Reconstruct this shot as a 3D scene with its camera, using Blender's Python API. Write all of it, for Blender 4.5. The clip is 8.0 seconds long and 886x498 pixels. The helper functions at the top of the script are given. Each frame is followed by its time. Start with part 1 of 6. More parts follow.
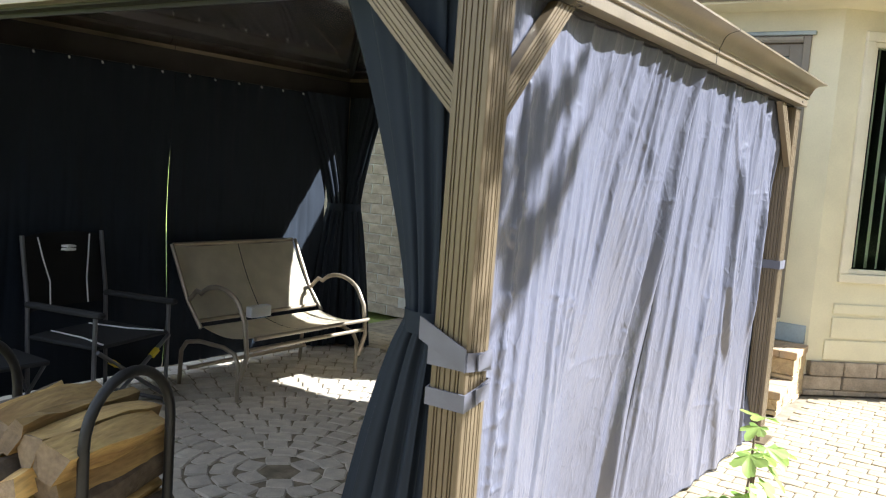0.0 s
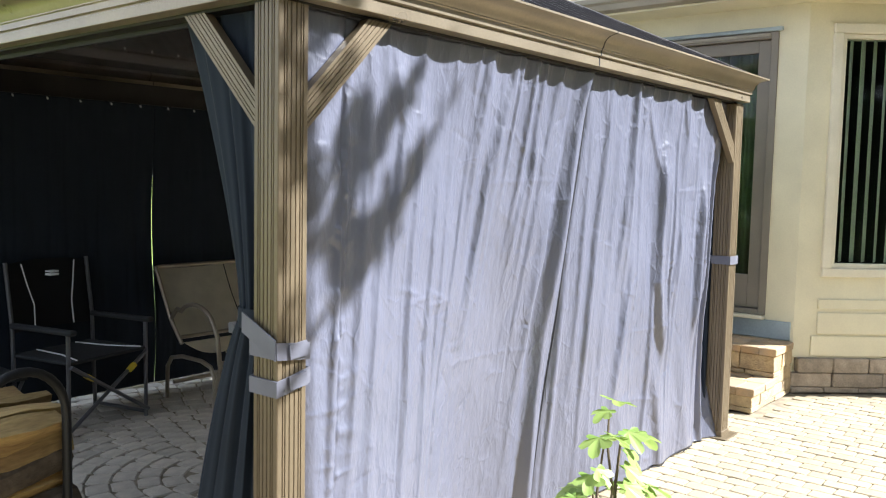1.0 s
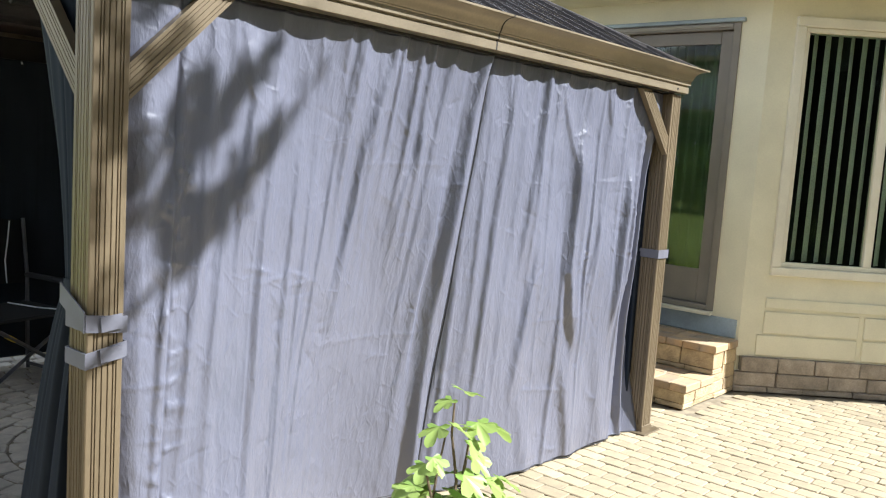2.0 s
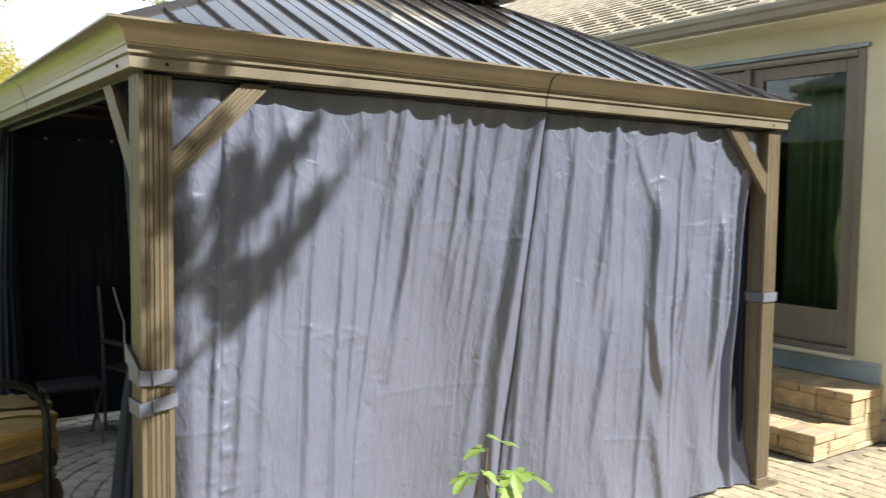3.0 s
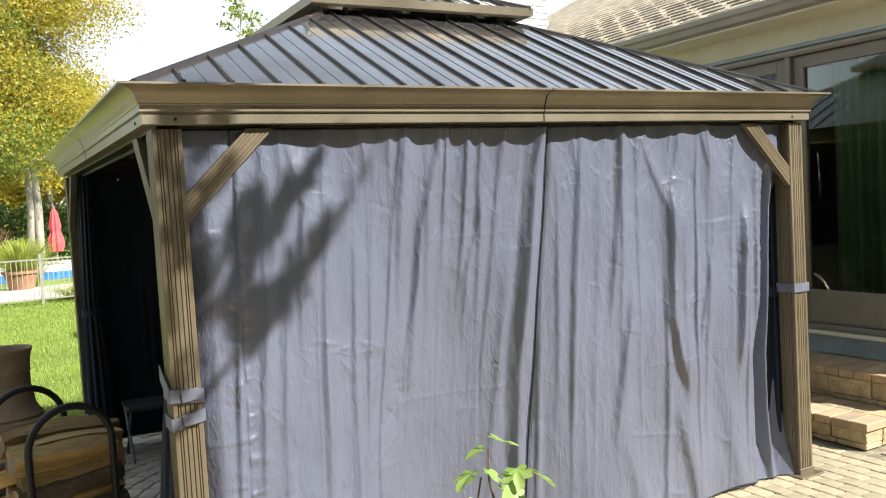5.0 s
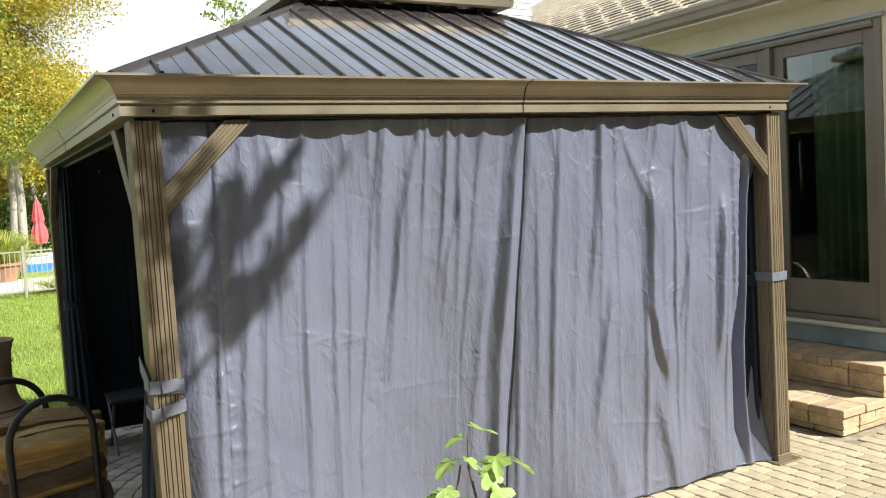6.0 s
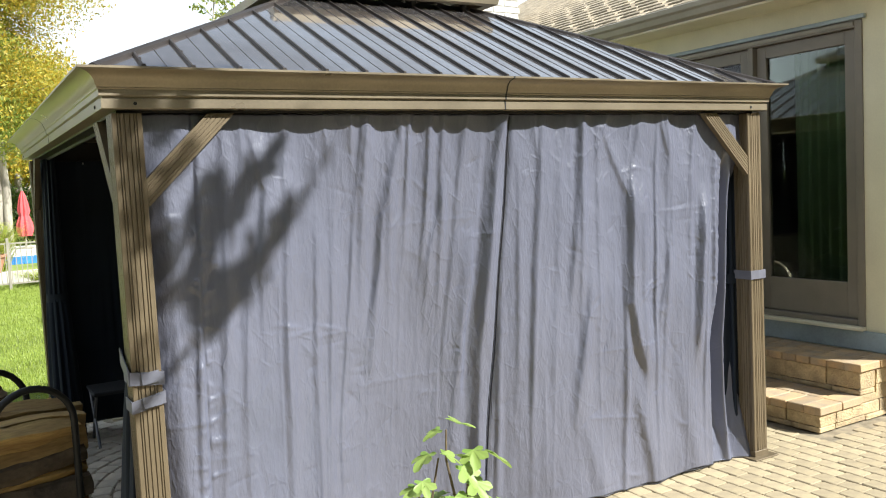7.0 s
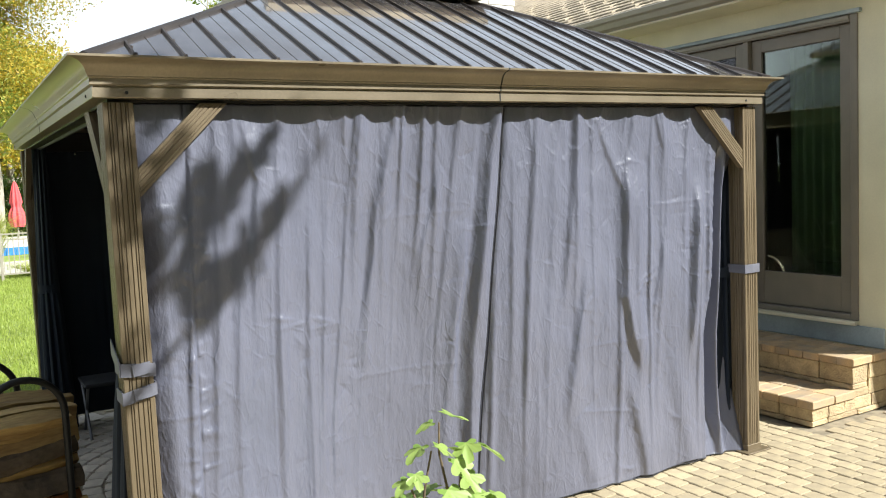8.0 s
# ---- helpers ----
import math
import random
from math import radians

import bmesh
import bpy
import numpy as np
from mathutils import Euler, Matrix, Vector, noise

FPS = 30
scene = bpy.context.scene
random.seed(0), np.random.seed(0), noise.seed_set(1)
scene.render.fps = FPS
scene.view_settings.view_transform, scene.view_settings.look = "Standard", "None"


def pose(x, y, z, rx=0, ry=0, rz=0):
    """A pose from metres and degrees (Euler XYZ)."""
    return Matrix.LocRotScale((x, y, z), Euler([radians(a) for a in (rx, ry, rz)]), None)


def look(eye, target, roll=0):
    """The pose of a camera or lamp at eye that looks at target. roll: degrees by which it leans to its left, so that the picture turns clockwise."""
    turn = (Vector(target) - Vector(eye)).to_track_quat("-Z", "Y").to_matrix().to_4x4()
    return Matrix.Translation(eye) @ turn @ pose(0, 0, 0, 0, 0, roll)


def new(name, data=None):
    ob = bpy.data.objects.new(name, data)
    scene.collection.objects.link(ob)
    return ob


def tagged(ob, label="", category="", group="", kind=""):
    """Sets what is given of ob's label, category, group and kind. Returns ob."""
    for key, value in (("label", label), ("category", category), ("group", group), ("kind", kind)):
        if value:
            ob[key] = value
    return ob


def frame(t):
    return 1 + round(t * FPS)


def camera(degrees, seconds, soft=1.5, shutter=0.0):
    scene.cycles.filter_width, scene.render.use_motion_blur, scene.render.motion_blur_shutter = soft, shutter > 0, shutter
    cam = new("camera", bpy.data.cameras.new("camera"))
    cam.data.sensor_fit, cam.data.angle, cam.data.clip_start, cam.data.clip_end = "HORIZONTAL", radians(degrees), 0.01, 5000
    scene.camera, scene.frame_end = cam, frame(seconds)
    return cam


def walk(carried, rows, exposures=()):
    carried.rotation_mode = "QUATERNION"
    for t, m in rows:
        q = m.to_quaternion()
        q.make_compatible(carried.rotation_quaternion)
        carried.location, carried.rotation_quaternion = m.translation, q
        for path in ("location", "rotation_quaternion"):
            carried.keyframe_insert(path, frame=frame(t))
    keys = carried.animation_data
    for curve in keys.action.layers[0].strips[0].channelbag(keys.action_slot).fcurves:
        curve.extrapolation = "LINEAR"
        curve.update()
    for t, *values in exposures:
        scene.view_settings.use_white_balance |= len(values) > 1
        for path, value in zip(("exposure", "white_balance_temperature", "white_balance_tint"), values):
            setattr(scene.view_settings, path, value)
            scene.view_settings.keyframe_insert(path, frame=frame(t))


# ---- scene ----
cam = camera(55.6, 8.0, soft=1.1, shutter=0.15)
PATH = [
    (0, (-1.797, -1.115, 1.52), (-0.147, -0.002, 1.32), 4.2),
    (0.5, (-1.701, -1.51, 1.504), (-0.125, -0.29, 1.349), 1.1),
    (0.6, (-1.674, -1.593, 1.514), (-0.111, -0.356, 1.346), 0.3),
    (1, (-1.51, -1.837, 1.509), (0.03, -0.571, 1.348), 1.2),
    (1.5, (-1.283, -2.013, 1.532), (0.232, -0.726, 1.311), 3.6),
    (2.8, (-0.842, -2.674, 1.596), (0.495, -1.192, 1.466), 3.3),
    (3, (-0.774, -2.75, 1.622), (0.388, -1.127, 1.495), 0.7),
    (3.5, (-0.663, -2.946, 1.662), (0.29, -1.195, 1.505), -2.9),
    (4, (-0.697, -2.967, 1.693), (0.297, -1.239, 1.542), -2.9),
    (4.5, (-0.607, -3.105, 1.684), (0.349, -1.352, 1.574), -3.2),
    (6, (-0.554, -3.196, 1.68), (0.433, -1.462, 1.54), -3.5),
    (6.5, (-0.551, -3.226, 1.682), (0.449, -1.5, 1.537), -3.1),
    (7, (-0.54, -3.237, 1.675), (0.47, -1.517, 1.525), -2.9),
    (7.5, (-0.531, -3.256, 1.667), (0.481, -1.537, 1.511), -2.7),
    (8, (-0.531, -3.223, 1.67), (0.49, -1.511, 1.503), -2.6),
]
walk(cam, [(t, look(eye, target, roll)) for t, eye, target, roll in PATH],
     exposures=[(0, 2.0, 5850, 10), (0.5, 1.9, 5850, 10), (1.0, 1.86, 5850, 10), (1.7, 1.65, 5900, 9), (2.8, 1.34, 6100, 7), (3.4, 1.32, 6200, 6), (4.5, 1.25, 6200, 6), (6, 1.19, 6200, 6), (8, 1.19, 6200, 6)])

# ---- light ----
SUN_AZ, SUN_EL = 35.5, 40.5          # azimuth from -y towards +x, elevation
sun_dir = Vector((math.sin(radians(SUN_AZ)) * math.cos(radians(SUN_EL)),
                  -math.cos(radians(SUN_AZ)) * math.cos(radians(SUN_EL)), math.sin(radians(SUN_EL))))
world = bpy.data.worlds.new("sky_world")
world.use_nodes = True
scene.world = world
wn, wl = world.node_tree.nodes, world.node_tree.links
sky = wn.new("ShaderNodeTexSky")
sky.sky_type, sky.sun_disc = "NISHITA", False
sky.sun_elevation = radians(SUN_EL)
sky.sun_rotation = radians(180 - SUN_AZ)
sky.air_density, sky.dust_density, sky.ozone_density = 1.0, 1.5, 1.0
# thin bright cloud over a blue sky
wtc = wn.new("ShaderNodeTexCoord")
wmap = wn.new("ShaderNodeMapping")
wmap.inputs["Scale"].default_value = (1.6, 1.6, 3.5)
wnoise = wn.new("ShaderNodeTexNoise")
wnoise.inputs["Scale"].default_value, wnoise.inputs["Detail"].default_value = 1.3, 6
wramp = wn.new("ShaderNodeValToRGB")
wramp.color_ramp.elements[0].position, wramp.color_ramp.elements[1].position = 0.49, 0.60
wmix = wn.new("ShaderNodeMixRGB")
wmix.inputs["Color2"].default_value = (12.3, 12.9, 13.7, 1)
wl.new(wtc.outputs["Generated"], wmap.inputs["Vector"])
wl.new(wmap.outputs["Vector"], wnoise.inputs["Vector"])
wl.new(wnoise.outputs["Fac"], wramp.inputs["Fac"])
wsep, whaze, wmax = wn.new("ShaderNodeSeparateXYZ"), wn.new("ShaderNodeMapRange"), wn.new("ShaderNodeMath")
# haze whitens the sky towards the horizon
whaze.inputs["From Min"].default_value, whaze.inputs["From Max"].default_value = 0.26, 0.74
whaze.inputs["To Min"].default_value, whaze.inputs["To Max"].default_value = 1.0, 0.0
wmax.operation = "MAXIMUM"
wl.new(wtc.outputs["Generated"], wsep.inputs["Vector"])
wl.new(wsep.outputs["Z"], whaze.inputs["Value"])
wl.new(whaze.outputs["Result"], wmax.inputs[0])
wl.new(wramp.outputs["Color"], wmax.inputs[1])
wl.new(wmax.outputs["Value"], wmix.inputs["Fac"])
wl.new(sky.outputs["Color"], wmix.inputs["Color1"])
bg = wn["Background"]
wl.new(wmix.outputs["Color"], bg.inputs["Color"])
bg.inputs["Strength"].default_value = 0.043
sun = new("sun", bpy.data.lights.new("sun", "SUN"))
sun.data.energy, sun.data.angle, sun.data.color = 5.0, radians(0.53), (1.0, 0.965, 0.91)
sun.matrix_world = look((12, -12, 18), (12 - sun_dir.x, -12 - sun_dir.y, 18 - sun_dir.z))

# ---- helpers ----
BASE = {}


def thing(name, base, label, category, group="", kind=""):
    ob = new(name)
    ob.empty_display_size = 0.1
    ob.location = base
    BASE[ob] = Vector(base)
    return tagged(ob, label, category, group, kind)


def mesh_of(name, bm, material, smooth=0.0):
    me = bpy.data.meshes.new(name)
    bmesh.ops.recalc_face_normals(bm, faces=bm.faces)
    bm.to_mesh(me)
    bm.free()
    for m in (material if isinstance(material, (list, tuple)) else [material]):
        me.materials.append(m)
    if smooth:
        me.shade_smooth()
        if smooth < 179:
            me.set_sharp_from_angle(angle=radians(smooth))
    return me


def part(name, bm, material, parent=None, label="", smooth=0.0, kind="", category=""):
    """One mesh, given in world coordinates, as a child of parent."""
    base = BASE.get(parent, Vector((0, 0, 0)))
    bm.transform(Matrix.Translation(-base))
    ob = new(name, mesh_of(name, bm, material, smooth))
    ob.parent = parent
    BASE[ob] = base
    return tagged(ob, label, category, "", kind)


def solo(name, bm, material, label, category, group="", kind="", smooth=0.0):
    ob = new(name, mesh_of(name, bm, material, smooth))
    BASE[ob] = Vector((0, 0, 0))
    return tagged(ob, label, category, group, kind)


def box(bm, x0, y0, z0, x1, y1, z1, m=None, bevel=0.0, mat=0):
    r = bmesh.ops.create_cube(bm, size=1)
    vs = r["verts"]
    c = Vector(((x0 + x1) / 2, (y0 + y1) / 2, (z0 + z1) / 2))
    d = (abs(x1 - x0), abs(y1 - y0), abs(z1 - z0))
    for v in vs:
        v.co = Vector((v.co.x * d[0], v.co.y * d[1], v.co.z * d[2])) + c
    fs = list({f for v in vs for f in v.link_faces})
    for f in fs:
        f.material_index = mat
    if bevel:
        es = list({e for v in vs for e in v.link_edges})
        r = bmesh.ops.bevel(bm, geom=es, offset=bevel, segments=1, affect="EDGES")
        vs = list({v for v in r["verts"]} | {v for v in vs if v.is_valid})
    if m is not None:
        bmesh.ops.transform(bm, matrix=m, verts=vs)
    return vs


def boxes(*rows, bevel=0.0):
    bm = bmesh.new()
    for r in rows:
        box(bm, *r, bevel=bevel)
    return bm


def tube(bm, pts, r, sides=8, closed_ends=True, r_end=None):
    pts = [Vector(p) for p in pts]
    n = len(pts)
    rings = []
    a = None
    for i, p in enumerate(pts):
        d = (pts[min(i + 1, n - 1)] - pts[max(i - 1, 0)]).normalized()
        if a is None:
            a = d.cross(Vector((0, 0, 1)))
            if a.length < 0.05:
                a = d.cross(Vector((1, 0, 0)))
        a = (a - d * a.dot(d)).normalized()
        b = d.cross(a).normalized()
        rr = r if r_end is None else r + (r_end - r) * i / max(1, n - 1)
        rings.append([bm.verts.new(p + (a * math.cos(2 * math.pi * k / sides) + b * math.sin(2 * math.pi * k / sides)) * rr) for k in range(sides)])
    for q, w in zip(rings, rings[1:]):
        for k in range(sides):
            bm.faces.new((q[k], q[(k + 1) % sides], w[(k + 1) % sides], w[k]))
    if closed_ends:
        bm.faces.new(rings[0])
        bm.faces.new(rings[-1])


def lathe(bm, prof, c, sides=32):
    rings = [[bm.verts.new((c[0] + r * math.cos(2 * math.pi * k / sides), c[1] + r * math.sin(2 * math.pi * k / sides), c[2] + z)) for k in range(sides)] for r, z in prof]
    for q, w in zip(rings, rings[1:]):
        for k in range(sides):
            bm.faces.new((q[k], q[(k + 1) % sides], w[(k + 1) % sides], w[k]))
    return rings


def prism(bm, poly, axis_a, axis_b, o, d):
    """Extrudes a 2D outline, drawn in axis_a and axis_b from o, along d."""
    a, b, o, d = Vector(axis_a), Vector(axis_b), Vector(o), Vector(d)
    q = [bm.verts.new(o + a * u + b * v) for u, v in poly]
    w = [bm.verts.new(v.co + d) for v in q]
    n = len(q)
    for i in range(n):
        bm.faces.new((q[i], q[(i + 1) % n], w[(i + 1) % n], w[i]))
    bm.faces.new(q[::-1])
    bm.faces.new(w)


def arc(c, a, b, t0, t1, n):
    c, a, b = Vector(c), Vector(a), Vector(b)
    return [c + a * math.cos(t0 + (t1 - t0) * i / n) + b * math.sin(t0 + (t1 - t0) * i / n) for i in range(n + 1)]


# ---- materials ----
def material(name, color, rough=0.6, metal=0.0, var=0.15, scale=6.0, fine=60.0, bump=0.15, bump_dist=0.002, second=None, spec=0.5, stretch=(1, 1, 1), obj_random=0.0, island_random=0.0, rough_var=0.08, coat=0.0, coat_rough=0.1):
    """Two scales of noise over colour and roughness, with fine relief."""
    m = bpy.data.materials.new(name)
    m.use_nodes = True
    n, l = m.node_tree.nodes, m.node_tree.links
    p = n["Principled BSDF"]
    p.inputs["Metallic"].default_value = metal
    p.inputs["Specular IOR Level"].default_value = spec
    p.inputs["Coat Weight"].default_value, p.inputs["Coat Roughness"].default_value = coat, coat_rough
    tc, mp = n.new("ShaderNodeTexCoord"), n.new("ShaderNodeMapping")
    mp.inputs["Scale"].default_value = stretch
    l.new(tc.outputs["Object"], mp.inputs["Vector"])
    big, small = n.new("ShaderNodeTexNoise"), n.new("ShaderNodeTexNoise")
    big.inputs["Scale"].default_value, big.inputs["Detail"].default_value = scale, 5
    small.inputs["Scale"].default_value, small.inputs["Detail"].default_value = fine, 4
    l.new(mp.outputs["Vector"], big.inputs["Vector"])
    l.new(mp.outputs["Vector"], small.inputs["Vector"])
    c = Vector(color)
    c2 = Vector(second) if second else c * (1 - 2.2 * var)
    ramp = n.new("ShaderNodeValToRGB")
    ramp.color_ramp.elements[0].position, ramp.color_ramp.elements[1].position = 0.3, 0.7
    ramp.color_ramp.elements[0].color, ramp.color_ramp.elements[1].color = (*c2, 1), (*(c * (1 + var * 0.6)), 1)
    l.new(big.outputs["Fac"], ramp.inputs["Fac"])
    mul = n.new("ShaderNodeMixRGB")
    mul.blend_type = "MULTIPLY"
    mul.inputs["Fac"].default_value = min(1, var * 3)
    gr = n.new("ShaderNodeMapRange")
    gr.inputs["To Min"].default_value, gr.inputs["To Max"].default_value = 0.55, 1.45
    l.new(small.outputs["Fac"], gr.inputs["Value"])
    l.new(ramp.outputs["Color"], mul.inputs["Color1"])
    l.new(gr.outputs["Result"], mul.inputs["Color2"])
    out = mul.outputs["Color"]
    for amount, src, sock in ((obj_random, "ShaderNodeObjectInfo", "Random"), (island_random, "ShaderNodeNewGeometry", "Random Per Island")):
        if amount:
            inf, mr, m2 = n.new(src), n.new("ShaderNodeMapRange"), n.new("ShaderNodeMixRGB")
            mr.inputs["To Min"].default_value, mr.inputs["To Max"].default_value = 1 - amount, 1 + amount
            m2.blend_type, m2.inputs["Fac"].default_value = "MULTIPLY", 1
            l.new(inf.outputs[sock], mr.inputs["Value"])
            l.new(out, m2.inputs["Color1"])
            l.new(mr.outputs["Result"], m2.inputs["Color2"])
            out = m2.outputs["Color"]
    l.new(out, p.inputs["Base Color"])
    rr = n.new("ShaderNodeMapRange")
    rr.inputs["To Min"].default_value, rr.inputs["To Max"].default_value = max(0.02, rough - rough_var), min(1, rough + rough_var)
    l.new(big.outputs["Fac"], rr.inputs["Value"])
    l.new(rr.outputs["Result"], p.inputs["Roughness"])
    if bump:
        b = n.new("ShaderNodeBump")
        b.inputs["Strength"].default_value, b.inputs["Distance"].default_value = bump, bump_dist
        l.new(small.outputs["Fac"], b.inputs["Height"])
        l.new(b.outputs["Normal"], p.inputs["Normal"])
    return m


def leaf_material(name, a, b, trans=0.35, rough=0.5):
    """Leaves: colour by island, with light through the blade."""
    m = bpy.data.materials.new(name)
    m.use_nodes = True
    n, l = m.node_tree.nodes, m.node_tree.links
    p, out = n["Principled BSDF"], n["Material Output"]
    g, ramp = n.new("ShaderNodeNewGeometry"), n.new("ShaderNodeValToRGB")
    ramp.color_ramp.elements[0].color, ramp.color_ramp.elements[1].color = (*a, 1), (*b, 1)
    l.new(g.outputs["Random Per Island"], ramp.inputs["Fac"])
    l.new(ramp.outputs["Color"], p.inputs["Base Color"])
    p.inputs["Roughness"].default_value = rough
    t, mix = n.new("ShaderNodeBsdfTranslucent"), n.new("ShaderNodeMixShader")
    l.new(ramp.outputs["Color"], t.inputs["Color"])
    mix.inputs["Fac"].default_value = trans
    l.new(p.outputs["BSDF"], mix.inputs[1])
    l.new(t.outputs["BSDF"], mix.inputs[2])
    l.new(mix.outputs["Shader"], out.inputs["Surface"])
    return m


def fabric_material():
    """Dark grey-lilac woven polyester with crumple lines, folds of the packing and fine weave."""
    m = material("curtain_polyester", (0.120, 0.125, 0.167), 0.35, var=0.05, scale=2.2, fine=420, bump=0.05, bump_dist=0.001, spec=1.0, rough_var=0.07)
    n, l = m.node_tree.nodes, m.node_tree.links
    p = n["Principled BSDF"]
    old = [x for x in n if x.bl_idname == "ShaderNodeBump"][0]
    tc = [x for x in n if x.bl_idname == "ShaderNodeTexCoord"][0]
    normal = old.outputs["Normal"]
    # two sizes of straight crease lines, each fading in and out over the cloth
    for scale, width, lo, hi, strength, dist, stretch in ((2.6, 0.022, 0.47, 0.60, 0.22, 0.004, (1.5, 1.0, 0.7)), (7.0, 0.05, 0.48, 0.64, 0.28, 0.004, (1.2, 1.0, 0.8)), (15.0, 0.09, 0.44, 0.60, 0.34, 0.003, (1.3, 1.0, 0.6))):
        warp, add, vor = n.new("ShaderNodeTexNoise"), n.new("ShaderNodeMixRGB"), n.new("ShaderNodeTexVoronoi")
        warp.inputs["Scale"].default_value = scale * 0.8
        add.blend_type, add.inputs["Fac"].default_value = "ADD", 0.10 / scale
        vor.feature, vor.inputs["Scale"].default_value = "DISTANCE_TO_EDGE", scale
        st = n.new("ShaderNodeMapping")
        st.inputs["Scale"].default_value = stretch
        l.new(tc.outputs["Object"], warp.inputs["Vector"])
        l.new(tc.outputs["Object"], add.inputs["Color1"])
        l.new(warp.outputs["Color"], add.inputs["Color2"])
        l.new(add.outputs["Color"], st.inputs["Vector"])
        l.new(st.outputs["Vector"], vor.inputs["Vector"])
        mr = n.new("ShaderNodeMapRange")
        mr.inputs["From Max"].default_value = width
        mr.inputs["To Min"].default_value, mr.inputs["To Max"].default_value = 1, 0
        l.new(vor.outputs["Distance"], mr.inputs["Value"])
        patch, pr, mu = n.new("ShaderNodeTexNoise"), n.new("ShaderNodeMapRange"), n.new("ShaderNodeMath")
        patch.inputs["Scale"].default_value = 2.0 + scale * 0.35
        pr.inputs["From Min"].default_value, pr.inputs["From Max"].default_value = lo, hi
        l.new(tc.outputs["Object"], patch.inputs["Vector"])
        l.new(patch.outputs["Fac"], pr.inputs["Value"])
        mu.operation = "MULTIPLY"
        l.new(mr.outputs["Result"], mu.inputs[0])
        l.new(pr.outputs["Result"], mu.inputs[1])
        b = n.new("ShaderNodeBump")
        b.inputs["Strength"].default_value, b.inputs["Distance"].default_value = strength, dist
        l.new(mu.outputs["Value"], b.inputs["Height"])
        l.new(normal, b.inputs["Normal"])
        normal = b.outputs["Normal"]
    # broad crumple and fine wrinkles
    for scale, strength, dist, stretch in ((12, 0.62, 0.017, (1.7, 1.0, 0.55)), (30, 0.38, 0.006, (1.2, 1.0, 0.9))):
        cr, b2 = n.new("ShaderNodeTexNoise"), n.new("ShaderNodeBump")
        cr.inputs["Scale"].default_value, cr.inputs["Detail"].default_value = scale, 5
        b2.inputs["Strength"].default_value, b2.inputs["Distance"].default_value = strength, dist
        cm = n.new("ShaderNodeMapping")
        cm.inputs["Scale"].default_value = stretch
        l.new(tc.outputs["Object"], cm.inputs["Vector"])
        l.new(cm.outputs["Vector"], cr.inputs["Vector"])
        l.new(cr.outputs["Fac"], b2.inputs["Height"])
        l.new(normal, b2.inputs["Normal"])
        normal = b2.outputs["Normal"]
    l.new(normal, p.inputs["Normal"])
    return m


def roof_material():
    """Dark brown coated sheet steel, semi-gloss, with water marks."""
    m = material("roof_steel", (0.46, 0.45, 0.47), 0.12, metal=0.85, var=0.22, scale=3.0, fine=26, bump=0.05, bump_dist=0.004, second=(0.32, 0.27, 0.24), rough_var=0.07, coat=1.0, coat_rough=0.045)
    m.node_tree.nodes["Principled BSDF"].inputs["Coat IOR"].default_value = 1.6
    return m


M_FABRIC = fabric_material()
# curtain polyester darkened to carry the shade inside the gazebo
M_DIMCLOTH = material("shade_dimmed_polyester", (0.018, 0.024, 0.034), 0.7, spec=0.15, var=0.08, scale=4, fine=300, bump=0.1)
M_NET = material("dark_netting", (0.02, 0.022, 0.028), 0.8, var=0.1, scale=5, fine=300, bump=0.1)
M_ALU = material("bronze_aluminium", (0.172, 0.132, 0.080), 0.42, metal=0.25, var=0.14, scale=4, fine=150, bump=0.16, stretch=(1, 1, 0.25))
M_FASCIA = material("bronze_fascia", (0.29, 0.24, 0.168), 0.30, metal=0.38, var=0.14, scale=2.5, fine=90, bump=0.05)
M_ROOF = roof_material()
# roof steel darkened for ribs, caps and pressed lines, which mirror less sky
M_RIB = material("rib_steel_dimmed", (0.040, 0.032, 0.028), 0.42, metal=0.3, var=0.15, scale=5, fine=60, bump=0.05)
M_DARKMETAL = material("dark_steel", (0.03, 0.026, 0.024), 0.45, metal=0.4, var=0.15, scale=8, fine=90, bump=0.05)
M_BLACK = material("black_gap", (0.01, 0.01, 0.01), 0.8, var=0.05, bump=0)
M_ZIP = material("zipper_coil", (0.03, 0.03, 0.035), 0.5, var=0.1, scale=30, fine=400, bump=0.5, bump_dist=0.003)
M_STRAP = material("strap_fabric", (0.130, 0.132, 0.162), 0.5, var=0.08, scale=12, fine=300, bump=0.15)
M_HOUSE = material("cream_siding_paint", (0.71, 0.66, 0.475), 0.75, var=0.05, scale=3, fine=80, bump=0.08)
M_TRIM = material("cream_trim_paint", (0.72, 0.67, 0.52), 0.6, var=0.05, scale=4, fine=90, bump=0.06)
M_FRAME = material("taupe_door_frame", (0.205, 0.180, 0.142), 0.5, var=0.08, scale=4, fine=100, bump=0.05)
M_BLUEBOARD = material("grey_blue_board", (0.33, 0.39, 0.42), 0.7, var=0.12, scale=4, fine=70, bump=0.1)
M_GUTTER = material("tan_gutter", (0.29, 0.26, 0.20), 0.45, var=0.08, scale=3, fine=60, bump=0.04)
M_SHINGLE = material("asphalt_shingle", (0.42, 0.345, 0.245), 0.9, var=0.22, scale=9, fine=220, bump=0.5, bump_dist=0.004, obj_random=0.22, island_random=0.22)
M_WHITEBRICK = material("white_brick", (0.62, 0.60, 0.55), 0.85, var=0.10, scale=14, fine=120, bump=0.35, bump_dist=0.004, obj_random=0.08)
